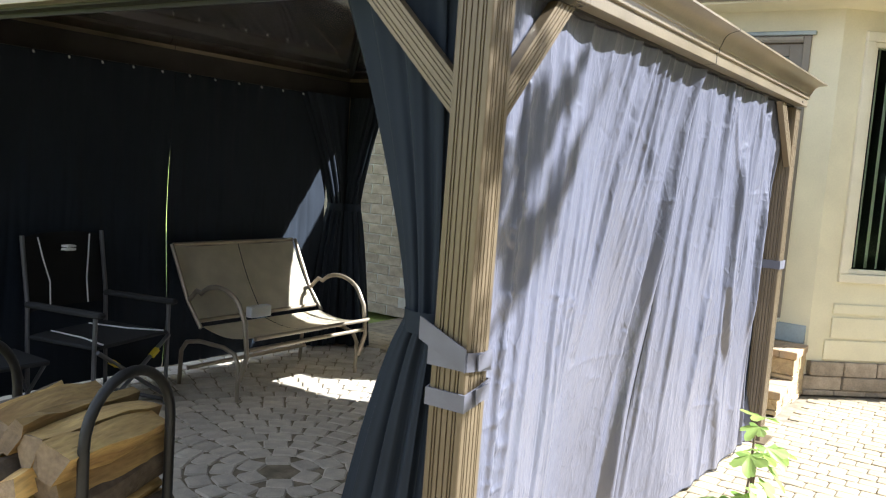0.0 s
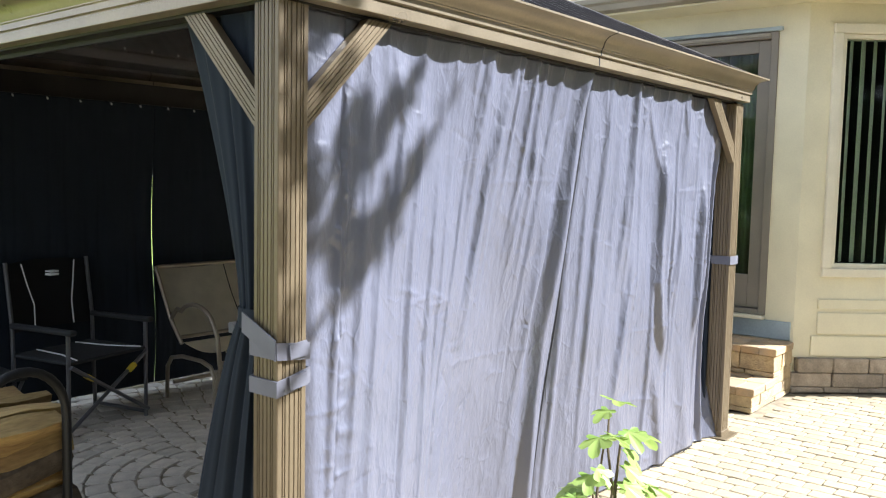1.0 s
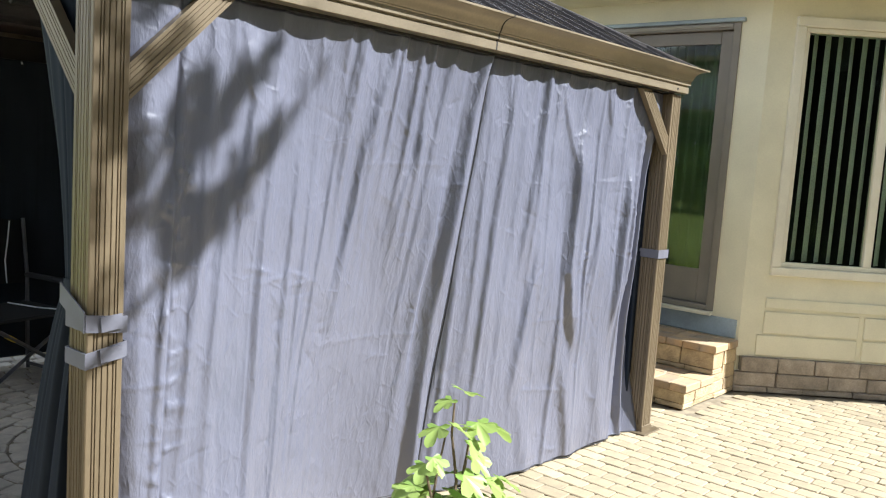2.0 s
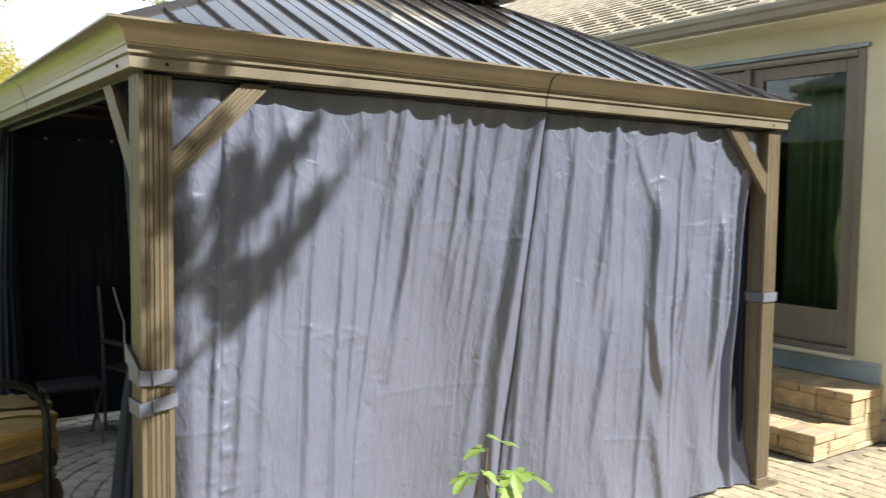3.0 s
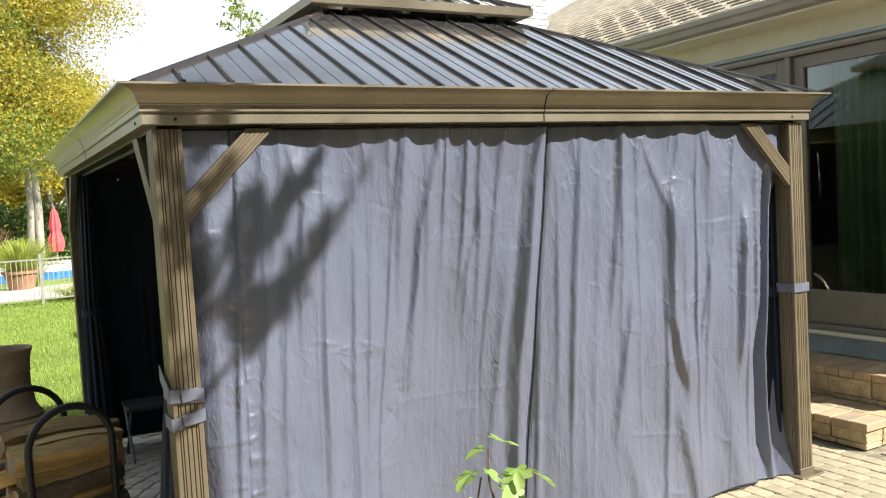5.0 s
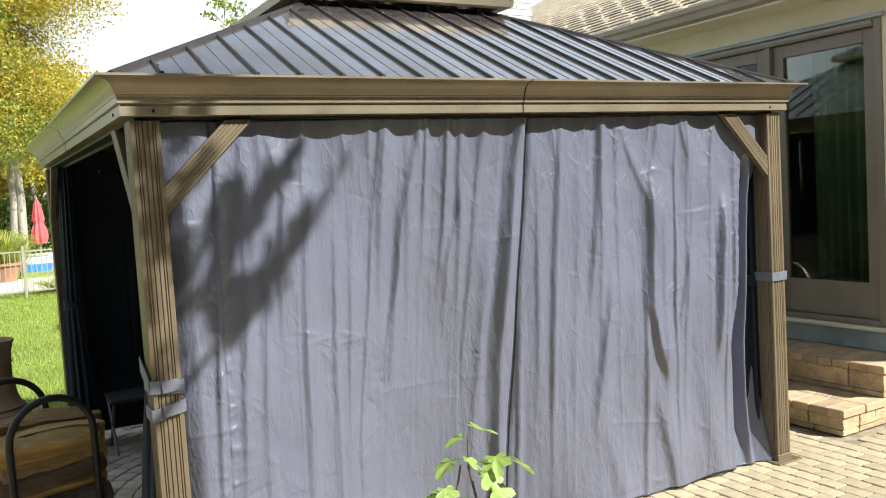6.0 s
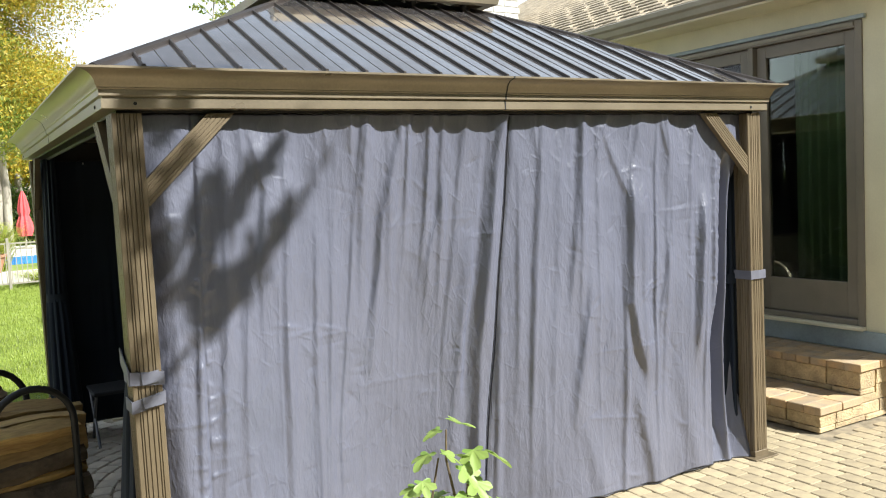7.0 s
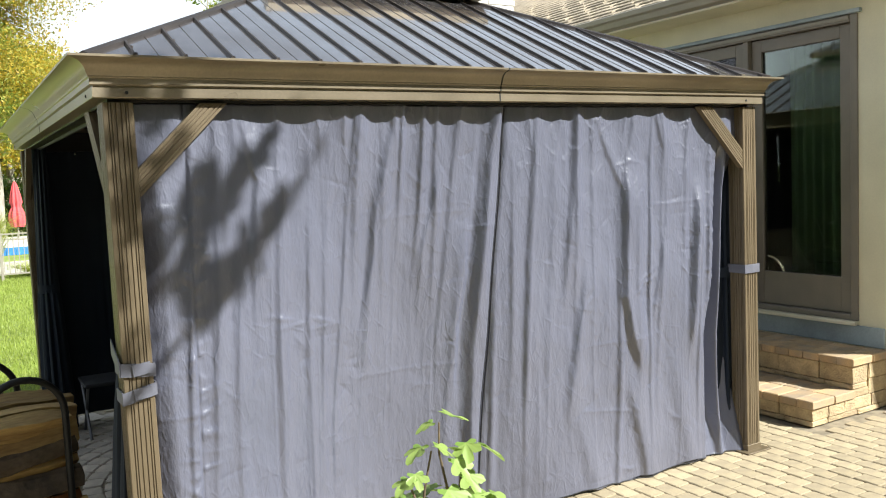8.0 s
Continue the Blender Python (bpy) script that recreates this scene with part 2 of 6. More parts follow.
M_MORTAR = material("mortar", (0.45, 0.43, 0.38), 0.95, var=0.12, scale=12, fine=150, bump=0.3)
M_CAP = material("tan_cap_paver", (0.42, 0.285, 0.150), 0.85, var=0.20, scale=9, fine=130, bump=0.4, bump_dist=0.004, second=(0.30, 0.24, 0.17), obj_random=0.18)
M_SPLIT = material("split_face_block", (0.50, 0.385, 0.22), 0.92, var=0.20, scale=12, fine=70, bump=0.9, bump_dist=0.012, second=(0.36, 0.27, 0.16), obj_random=0.14)
M_LEDGE = material("ledge_block", (0.36, 0.30, 0.23), 0.9, var=0.18, scale=10, fine=80, bump=0.6, bump_dist=0.008, obj_random=0.12)
M_PAVER = material("tumbled_paver", (0.335, 0.272, 0.168), 0.88, var=0.18, scale=11, fine=120, bump=0.45, bump_dist=0.004, second=(0.27, 0.22, 0.145), obj_random=0.11, island_random=0.11)
# paver stone made paler and greyer for the cool shade light under the roof
M_COBBLE = material("shade_lifted_cobble", (0.50, 0.45, 0.37), 0.85, var=0.16, scale=11, fine=120, bump=0.45, bump_dist=0.004, second=(0.40, 0.36, 0.30), obj_random=0.12, island_random=0.12)
M_JOINT = material("joint_sand", (0.27, 0.225, 0.155), 0.95, var=0.2, scale=14, fine=160, bump=0.4)
M_GRASS = material("lawn_soil_grass", (0.23, 0.295, 0.05), 0.9, var=0.25, scale=0.6, fine=25, bump=0.5, bump_dist=0.02)
M_BLADE = leaf_material("grass_blades", (0.24, 0.315, 0.05), (0.35, 0.41, 0.085), 0.4)
M_FIG = leaf_material("fig_leaf", (0.16, 0.27, 0.05), (0.36, 0.46, 0.13), 0.4, 0.42)
M_YELLOW = leaf_material("autumn_leaf", (0.54, 0.36, 0.035), (0.30, 0.33, 0.05), 0.42)
M_GREENLEAF = leaf_material("green_leaf", (0.13, 0.20, 0.03), (0.36, 0.36, 0.06), 0.42)
M_DARKLEAF = leaf_material("dark_leaf", (0.035, 0.07, 0.015), (0.10, 0.15, 0.03), 0.3)
M_BARK = material("grey_bark", (0.36, 0.32, 0.26), 0.9, var=0.25, scale=3, fine=20, bump=0.8, bump_dist=0.02, stretch=(1, 1, 0.3))
M_STEM = material("fig_stem", (0.14, 0.10, 0.06), 0.8, var=0.2, scale=20, fine=80)
M_TERRA = material("terracotta", (0.36, 0.17, 0.09), 0.85, var=0.18, scale=6, fine=90, bump=0.3, second=(0.27, 0.15, 0.09))
M_CLAY = material("weathered_clay", (0.30, 0.215, 0.13), 0.88, var=0.22, scale=6, fine=80, bump=0.35, second=(0.20, 0.15, 0.095))
M_TUBEBLACK = material("black_tube_steel", (0.022, 0.022, 0.022), 0.5, metal=0.3, var=0.15, scale=20, fine=120, bump=0.08)
M_LOG = material("split_wood", (0.46, 0.32, 0.12), 0.8, var=0.32, scale=7, fine=60, bump=0.9, bump_dist=0.006, second=(0.27, 0.155, 0.06), obj_random=0.38, stretch=(0.25, 1.5, 1.5))
M_LOGRED = material("split_wood_red", (0.40, 0.17, 0.06), 0.8, var=0.25, scale=5, fine=45, bump=0.5, bump_dist=0.004, second=(0.27, 0.11, 0.045), obj_random=0.2, stretch=(0.25, 1.5, 1.5))
M_LOGEND = material("log_end_grain", (0.24, 0.18, 0.115), 0.9, var=0.3, scale=14, fine=70, bump=0.8, bump_dist=0.006, second=(0.13, 0.095, 0.06), obj_random=0.3)
M_LOGBARK = material("log_bark", (0.12, 0.09, 0.06), 0.9, var=0.3, scale=9, fine=40, bump=0.9, bump_dist=0.01)
M_SLING = material("beige_sling_mesh", (0.66, 0.60, 0.46), 0.7, var=0.08, scale=6, fine=350, bump=0.25)
M_CHAMP = material("champagne_tube", (0.33, 0.28, 0.21), 0.35, metal=0.5, var=0.1, scale=10, fine=120, bump=0.04)
M_BLACKCLOTH = material("black_canvas", (0.022, 0.023, 0.025), 0.85, var=0.1, scale=8, fine=260, bump=0.25)
M_PIPING = material("white_piping", (0.75, 0.75, 0.75), 0.6, var=0.04, bump=0)
M_GREYTUBE = material("grey_chair_tube", (0.13, 0.13, 0.14), 0.4, metal=0.5, var=0.1, scale=10, fine=120, bump=0.04)
M_YELLOWMARK = material("yellow_tag", (0.70, 0.52, 0.03), 0.6, var=0.05, bump=0)
M_FENCE = material("bronze_fence_paint", (0.30, 0.27, 0.22), 0.5, var=0.08, bump=0)
M_DECK = material("pool_coping", (0.58, 0.56, 0.50), 0.8, var=0.08, scale=3, fine=50, bump=0.15)
M_TILE = material("blue_pool_tile", (0.06, 0.22, 0.55), 0.25, var=0.15, scale=7, fine=30, bump=0, obj_random=0.2)
M_REDCLOTH = material("red_umbrella_cloth", (0.62, 0.085, 0.09), 0.75, var=0.12, scale=4, fine=90, bump=0.15)
# near-black room surfaces: the dimness behind the glass is in the colour
M_DARKROOM = material("dimmed_room", (0.05, 0.05, 0.045), 0.9, var=0.1, bump=0)
M_DRAPE = material("green_grey_drape", (0.22, 0.28, 0.16), 0.85, var=0.1, scale=5, fine=150, bump=0.1)
M_BLIND = material("vertical_blind", (0.82, 0.80, 0.72), 0.6, var=0.05, scale=6, fine=150, bump=0.05)


def glass_material(name, ior):
    m = bpy.data.materials.new(name)
    m.use_nodes = True
    n, l = m.node_tree.nodes, m.node_tree.links
    g, t, mix, f = n.new("ShaderNodeBsdfGlossy"), n.new("ShaderNodeBsdfTransparent"), n.new("ShaderNodeMixShader"), n.new("ShaderNodeFresnel")
    g.inputs["Roughness"].default_value = 0.02
    t.inputs["Color"].default_value = (0.80, 0.86, 0.80, 1)
    f.inputs["IOR"].default_value = ior
    l.new(f.outputs["Fac"], mix.inputs["Fac"])
    l.new(t.outputs["BSDF"], mix.inputs[1])
    l.new(g.outputs["BSDF"], mix.inputs[2])
    l.new(mix.outputs["Shader"], n["Material Output"].inputs["Surface"])
    return m


def water_material():
    m = material("pool_water", (0.10, 0.38, 0.55), 0.08, var=0.15, scale=2, fine=6, bump=0.2, bump_dist=0.02)
    return m


M_GLASS = glass_material("door_glass", 1.6)
M_CLEARGLASS = glass_material("window_glass", 1.22)
M_WATER = water_material()

# ---- ground ----
L, W, H = 3.505, 3.50, 1.998         # posts' outer faces and the beam's underside
EDGE_Y = 3.75                        # back edge of the patio


def sheet(name, x0, y0, x1, y1, nx, ny, f, mat, label, cat, kind="structure", smooth=60):
    bm = bmesh.new()
    vs = [[bm.verts.new((x0 + (x1 - x0) * i / nx, y0 + (y1 - y0) * j / ny, f(x0 + (x1 - x0) * i / nx, y0 + (y1 - y0) * j / ny))) for i in range(nx + 1)] for j in range(ny + 1)]
    for j in range(ny):
        for i in range(nx):
            bm.faces.new((vs[j][i], vs[j][i + 1], vs[j + 1][i + 1], vs[j + 1][i]))
    return solo(name, bm, mat, label, cat, kind=kind, smooth=smooth)


def lawn_z(x, y):
    far = max(0.0, min(1.0, (y - 4) / 16))
    return -0.065 - 0.18 * far + 0.02 * noise.noise((x * 0.25, y * 0.25, 0)) * far


# one ground sheet to the horizon, finer where the lawn is seen
bm = bmesh.new()
xs = [-900, -200, -60, -25] + [-12 + i for i in range(25)] + [25, 60, 200, 900]
ys = [-900, -200, -60, -20] + [-8 + i for i in range(44)] + [60, 200, 900]
gv = [[bm.verts.new((x, y, lawn_z(x, y))) for x in xs] for y in ys]
for j in range(len(ys) - 1):
    for i in range(len(xs) - 1):
        bm.faces.new((gv[j][i], gv[j][i + 1], gv[j + 1][i + 1], gv[j + 1][i]))
solo("ground", bm, M_GRASS, "mown green lawn reaching to the fence and beyond", "lawn", kind="structure", smooth=60)
pavement = solo("pavement", boxes((-6, -9, -0.10, 9.0, EDGE_Y, -0.008)), M_JOINT, "tan tumbled paver patio with sanded joints", "patio", kind="structure")

# ---- house ----
HX, HY = 4.90, 0.06                  # corner of the door wall and the bay wall
BAY = 41.0                           # the bay wall's direction from -y towards +x
BU = Vector((math.sin(radians(BAY)), -math.cos(radians(BAY)), 0))
BN = Vector((-BU.y, BU.x, 0))        # into the house
bay_m = Matrix(((BU.x, BN.x, 0, HX), (BU.y, BN.y, 0, HY), (0, 0, 1, 0), (0, 0, 0, 1)))
TOP = 2.86
D0, D1, DZ0, DZ1 = 0.27, 2.10, 0.55, 2.66
wall_door = solo("wall_west", boxes(
    (HX, HY, 0, HX + 0.2, D0, TOP), (HX, D0, 0, HX + 0.2, D1, 0.38), (HX, D0, DZ1, HX + 0.2, D1, TOP),
    (HX, D1, 0, HX + 0.2, 7.0, TOP)), M_HOUSE, "cream painted house wall beside the patio door", "wall", kind="structure")
bm = bmesh.new()
A0, A1, WZ0, WZ1 = 0.255, 1.50, 0.93, 2.63
for r in ((0, 0, 0.26, 5.0, 0.2, WZ0), (0, 0, WZ1, 5.0, 0.2, TOP), (0, 0, WZ0, A0, 0.2, WZ1), (A1, 0, WZ0, 5.0, 0.2, WZ1), (0, 0.03, 0, 5.0, 0.2, 0.26)):
    box(bm, *r, m=bay_m)
wall_bay = solo("wall_bay", bm, M_HOUSE, "cream painted bay wall with board panels", "wall", kind="structure")
end = Vector((HX, HY, 0)) + BU * 5.0
solo("wall_south", boxes((end.x, end.y, 0, 14, end.y + 0.2, TOP)), M_HOUSE, "cream painted house wall", "wall", kind="structure")
solo("wall_north", boxes((HX + 0.2, 6.8, 0, 14, 7.0, TOP)), M_HOUSE, "cream painted house end wall", "wall", kind="structure")
inner = [(HX + 0.2, 6.8), (HX + 0.2, HY + 0.12)] + [tuple((Vector((HX, HY, 0)) + BU * u + BN * 0.2)[:2]) for u in (0.35, 4.9)] + [(13.9, end.y + 0.2), (13.9, 6.8)]
# floor and ceiling share the darkened room colour instead of their own
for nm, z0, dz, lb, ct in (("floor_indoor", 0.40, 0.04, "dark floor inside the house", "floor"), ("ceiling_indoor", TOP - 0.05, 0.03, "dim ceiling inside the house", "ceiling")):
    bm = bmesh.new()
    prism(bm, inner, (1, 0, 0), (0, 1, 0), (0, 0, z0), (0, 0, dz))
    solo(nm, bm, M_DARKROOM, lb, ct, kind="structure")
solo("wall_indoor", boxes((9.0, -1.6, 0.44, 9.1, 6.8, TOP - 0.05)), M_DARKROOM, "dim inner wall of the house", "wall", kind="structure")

# board panels under the window
trim = thing("trim", (HX, HY, 0.3), "cream painted panel boards under the bay window", "trim", kind="structure")
for a0, z0, a1, z1 in ((0.17, 0.625, 1.6, 0.70), (0.17, 0.44, 0.86, 0.60), (0.90, 0.44, 1.6, 0.60), (0.13, 0.275, 0.86, 0.425), (0.90, 0.275, 1.6, 0.425)):
    bm = bmesh.new()
    box(bm, a0, -0.014, z0, a1, 0.004, z1, m=bay_m, bevel=0.004)
    part("board", bm, M_HOUSE, trim)

# bay window
win = thing("window_1", (HX, HY, 0.9), "tall cream framed window with vertical blinds half open", "window", kind="structure")
for a0, z0, a1, z1 in ((0.175, 0.865, A1 + 0.08, 0.93), (0.175, WZ1, A1 + 0.08, 2.70), (0.175, 0.93, 0.245, WZ1), (A1, 0.93, A1 + 0.08, WZ1)):
    bm = bmesh.new()
    box(bm, a0, -0.03, z0, a1, 0.01, z1, m=bay_m, bevel=0.006)
    part("casing", bm, M_TRIM, win)
for a0, z0, a1, z1 in ((0.245, 0.93, 1.50, 0.965), (0.245, 2.595, 1.50, 2.63), (0.245, 0.965, 0.28, 2.595), (1.465, 0.965, 1.50, 2.595), (0.84, 0.965, 0.90, 2.595)):
    bm = bmesh.new()
    box(bm, a0, -0.004, z0, a1, 0.06, z1, m=bay_m, bevel=0.005)
    part("window_frame", bm, M_TRIM, win)
for a0, a1 in ((0.28, 0.84), (0.90, 1.465)):
    bm = bmesh.new()
    box(bm, a0, 0.03, 0.965, a1, 0.036, 2.595, m=bay_m)
    pane = part("pane", bm, M_CLEARGLASS, win, "clear glass")
    pane.visible_shadow = False
blind = thing("vertical_blind", (HX + 0.2, HY, 0.95), "cream vertical blind with slats turned open", "blind")
bm = bmesh.new()
box(bm, 0.26, 0.10, 2.60, 1.49, 0.14, 2.628, m=bay_m)
part("headrail", bm, M_BLIND, blind)
for i in range(14):
    bm = bmesh.new()
    a = 0.285 + i * 0.088
    box(bm, -0.045, -0.0015, 0.97, 0.045, 0.0015, 2.60, m=bay_m @ pose(a, 0.115, 0, 0, 0, 48 + 4 * math.sin(i * 2.1)))
    part("slat", bm, M_BLIND, blind)

# patio door
door = thing("door_1", (HX, 1.2, 0.55), "taupe framed glass patio door, closed", "door", kind="structure")
X0, X1 = HX - 0.012, HX + 0.12
for y0, z0, y1, z1, nm in ((D0, DZ0, D0 + 0.055, DZ1, "jamb"), (D1 - 0.055, DZ0, D1, DZ1, "jamb"), (D0 + 0.055, DZ1 - 0.05, D1 - 0.055, DZ1, "head"), (D0 + 0.055, DZ0, D1 - 0.055, DZ0 + 0.04, "sill"), (1.165, DZ0 + 0.04, 1.215, DZ1 - 0.05, "mullion")):
    part(nm, boxes((X0, y0, z0, X1, y1, z1), bevel=0.004), M_FRAME, door)
for ya, yb in ((D0 + 0.058, 1.162), (1.218, D1 - 0.058)):
    leaf = part("leaf", boxes((HX + 0.03, ya, DZ0 + 0.043, HX + 0.075, ya + 0.098, DZ1 - 0.053), (HX + 0.03, yb - 0.085, DZ0 + 0.043, HX + 0.075, yb, DZ1 - 0.053),
                              (HX + 0.03, ya + 0.098, 2.515, HX + 0.075, yb - 0.085, DZ1 - 0.053), (HX + 0.03, ya + 0.098, DZ0 + 0.043, HX + 0.075, yb - 0.085, 0.845), bevel=0.003), M_FRAME, door)
    pane = part("pane", boxes((HX + 0.05, ya + 0.098, 0.845, HX + 0.056, yb - 0.085, 2.515)), M_GLASS, leaf, "clear glass")
    pane.visible_shadow = False
part("sill_track", boxes((HX - 0.05, D0, DZ0 - 0.03, HX + 0.02, D1, DZ0 - 0.002), bevel=0.004), M_TRIM, door, "pale aluminium sill track")
part("head_strip", boxes((HX - 0.020, D0 + 0.06, DZ1 - 0.034, HX - 0.013, D1 - 0.06, DZ1 - 0.010), bevel=0.002), M_GUTTER, door, "pale strip along the head")
part("drip_cap", boxes((HX - 0.035, D0 - 0.03, DZ1 + 0.002, HX + 0.0, D1 + 0.03, DZ1 + 0.03), bevel=0.004), M_BLUEBOARD, door, "grey blue metal drip cap")
solo("trim_base", boxes((HX - 0.02, HY + 0.02, 0.382, HX + 0.03, D1 + 0.4, DZ0 - 0.032), bevel=0.003), M_BLUEBOARD, "grey blue painted board under the patio door", "trim", kind="structure")


def wavy_cloth(bm, p0, p1, z0, z1, waves, amp, n=160, m=12):
    """A hanging cloth between two plan points, with even folds."""
    p0, p1 = Vector(p0), Vector(p1)
    d = (p1 - p0)
    nrm = Vector((-d.y, d.x)).normalized()
    rows = []
    for j in range(m + 1):
        z = z0 + (z1 - z0) * j / m
        row = []
        for i in range(n + 1):
            u = i / n
            k = amp * (0.75 + 0.25 * math.sin(u * 11 + 1)) * math.sin(2 * math.pi * waves * u + 0.5 * math.sin(7 * u) + 0.15 * math.sin(3 * z))
            q = p0 + d * u + nrm * k
            row.append(bm.verts.new((q.x, q.y, z)))
        rows.append(row)
    for a, b in zip(rows, rows[1:]):
        for i in range(n):
            bm.faces.new((a[i], a[i + 1], b[i + 1], b[i]))


bm = bmesh.new()
wavy_cloth(bm, (HX + 0.30, 0.30), (HX + 0.30, 1.02), 0.46, 2.62, 9, 0.03)
solo("drape", bm, M_DRAPE, "grey green drape drawn to one side behind the patio door", "curtain", smooth=179)

# eaves and roof
def run(p, q, prof, out):
    """A moulding of profile (out, z) from p to q, with its outer side towards out."""
    bm = bmesh.new()
    rows = []
    for c in (p, q):
        rows.append([bm.verts.new((c[0] + out[0] * u, c[1] + out[1] * u, z)) for u, z in prof])
    n = len(prof)
    for i in range(n):
        bm.faces.new((rows[0][i], rows[0][(i + 1) % n], rows[1][(i + 1) % n], rows[1][i]))
    bm.faces.new(rows[0])
    bm.faces.new(rows[1])
    return bm


EX = 4.55
# corner of the two eaves: same overhang from both walls
ov = HX - EX
corner = Vector((HX, HY, 0)) + Vector((-1, 0, 0)) * ov + Vector((0, -1, 0)) * ov * math.tan(radians(BAY / 2))
# bay eave run on past the wall, out of view, to keep it shaded
b_end = corner + BU * 7.0
gut = [(0, 2.86), (0.0, 2.975), (0.09, 2.975), (0.105, 2.965), (0.10, 2.93), (0.08, 2.915), (0.065, 2.875), (0.05, 2.865)]
solo("gutter", run((EX, 7.3), (corner.x, corner.y), gut, (-1, 0)), M_GUTTER, "tan metal gutter along the eave", "gutter", kind="structure", smooth=30)
solo("gutter", run((corner.x, corner.y), (b_end.x, b_end.y), gut, (-BN.x, -BN.y)), M_GUTTER, "tan metal gutter along the bay eave", "gutter", kind="structure", smooth=30)
bm = bmesh.new()
pts = [(EX + 0.002, 7.3), (corner.x + 0.002, corner.y), (b_end.x, b_end.y), (b_end.x + 3, b_end.y + 2), (HX + 0.1, 7.3)]
lo = [bm.verts.new((x, y, 2.845)) for x, y in pts]
hi = [bm.verts.new((x, y, 2.86)) for x, y in pts]
bm.faces.new(lo)
bm.faces.new(hi)
for i in range(5):
    bm.faces.new((lo[i], lo[(i + 1) % 5], hi[(i + 1) % 5], hi[i]))
solo("soffit", bm, M_HOUSE, "cream painted soffit under the eave", "soffit", kind="structure")
SL = 0.50
bm = bmesh.new()
v = [bm.verts.new(p) for p in ((EX - 0.06, 7.3, 2.97), (corner.x - 0.06, corner.y - 0.04, 2.97), (b_end.x, b_end.y, 2.97), (8.5, 1.9, 2.97 + SL * 4.09), (8.5, 7.3, 2.97 + SL * 4.09), (15, b_end.y, 2.97), (15, 1.9, 5.0), (15, 7.3, 5.0))]
bm.faces.new((v[0], v[1], v[3], v[4]))
bm.faces.new((v[1], v[2], v[3]))
bm.faces.new((v[2], v[5], v[6], v[3]))
bm.faces.new((v[4], v[3], v[6], v[7]))
roof = solo("roof", bm, M_SHINGLE, "weathered tan asphalt shingle house roof", "roof", kind="structure")


def slab_mesh(name, w, d, h, mat, jag, seed, bev=0.006):
    """An uneven block: w along x, d along y, h up, top edges worn."""
    rnd = random.Random(seed)
    bm = bmesh.new()
    lo, mid, top = [], [], []
    for sx, sy in ((-1, -1), (1, -1), (1, 1), (-1, 1)):
        jx, jy = rnd.uniform(-jag, jag), rnd.uniform(-jag, jag)
        lo.append(bm.verts.new((sx * w / 2 + jx, sy * d / 2 + jy, -h)))
        mid.append(bm.verts.new((sx * w / 2 + jx, sy * d / 2 + jy, -bev)))
        top.append(bm.verts.new((sx * (w / 2 - bev * 1.4) + jx, sy * (d / 2 - bev * 1.4) + jy, rnd.uniform(-jag, jag) * 0.3)))
    for a, b in ((lo, mid), (mid, top)):
        for i in range(4):
            bm.faces.new((a[i], a[(i + 1) % 4], b[(i + 1) % 4], b[i]))
    bm.faces.new(top)
    return mesh_of(name, bm, mat)


def tumbled_mesh(name, w, d, h, mat, seed, bev=0.0035, cut=0.012):
    """A worn paving stone: clipped corners, rounded rim and a slightly domed top."""
    rnd = random.Random(seed)
    bm = bmesh.new()
    out = []
    for sx, sy in ((-1, -1), (1, -1), (1, 1), (-1, 1)):
        c1, c2 = cut * rnd.uniform(0.5, 1.2), cut * rnd.uniform(0.5, 1.2)
        a, b = (sx * (w / 2 - c1), sy * d / 2), (sx * w / 2, sy * (d / 2 - c2))
        out += [b, a] if sx * sy > 0 else [a, b]
    out = [(x + rnd.uniform(-0.002, 0.002), y + rnd.uniform(-0.002, 0.002)) for x, y in out]
    rings = [[bm.verts.new((x * k, y * k2, z)) for x, y in out] for k, k2, z in ((1, 1, -h), (1, 1, -bev), (1 - 1.3 * bev / w * 2, 1 - 1.3 * bev / d * 2, rnd.uniform(-0.001, 0.001)))]
    for a, b in zip(rings, rings[1:]):
        for i in range(8):
            bm.faces.new((a[i], a[(i + 1) % 8], b[(i + 1) % 8], b[i]))
    c = bm.verts.new((0, 0, 0.0006))
    for i in range(8):
        bm.faces.new((rings[2][i], rings[2][(i + 1) % 8], c))
    return mesh_of(name, bm, mat, 12)


def pieces(name, meshes, poses, parent, limit, rest_label, rest_cat, near):
    """The nearest as objects of their own, the others joined."""
    poses = sorted(poses, key=lambda q: (q.translation - Vector(near)).length)
    base = BASE.get(parent, Vector((0, 0, 0)))
    rnd = random.Random(len(poses))
    for q in poses[:limit]:
        ob = new(name, meshes[rnd.randrange(len(meshes))])
        ob.parent = parent
        ob.matrix_basis = Matrix.Translation(-base) @ q
    if len(poses) > limit:
        verts, faces = [], []
        data = [([v.co.copy() for v in me.vertices], [tuple(p.vertices) for p in me.polygons]) for me in meshes]
        for q in poses[limit:]:
            vs, fs = data[rnd.randrange(len(data))]
            o = len(verts)
            verts += [tuple(q @ v - base) for v in vs]
            faces += [tuple(i + o for i in f) for f in fs]
        me = bpy.data.meshes.new(name + "_field")
        me.from_pydata(verts, [], faces)
        me.materials.append(meshes[0].materials[0])
        ob = new(name + "_field", me)
        ob.parent = parent
        tagged(ob, kind="stuff")


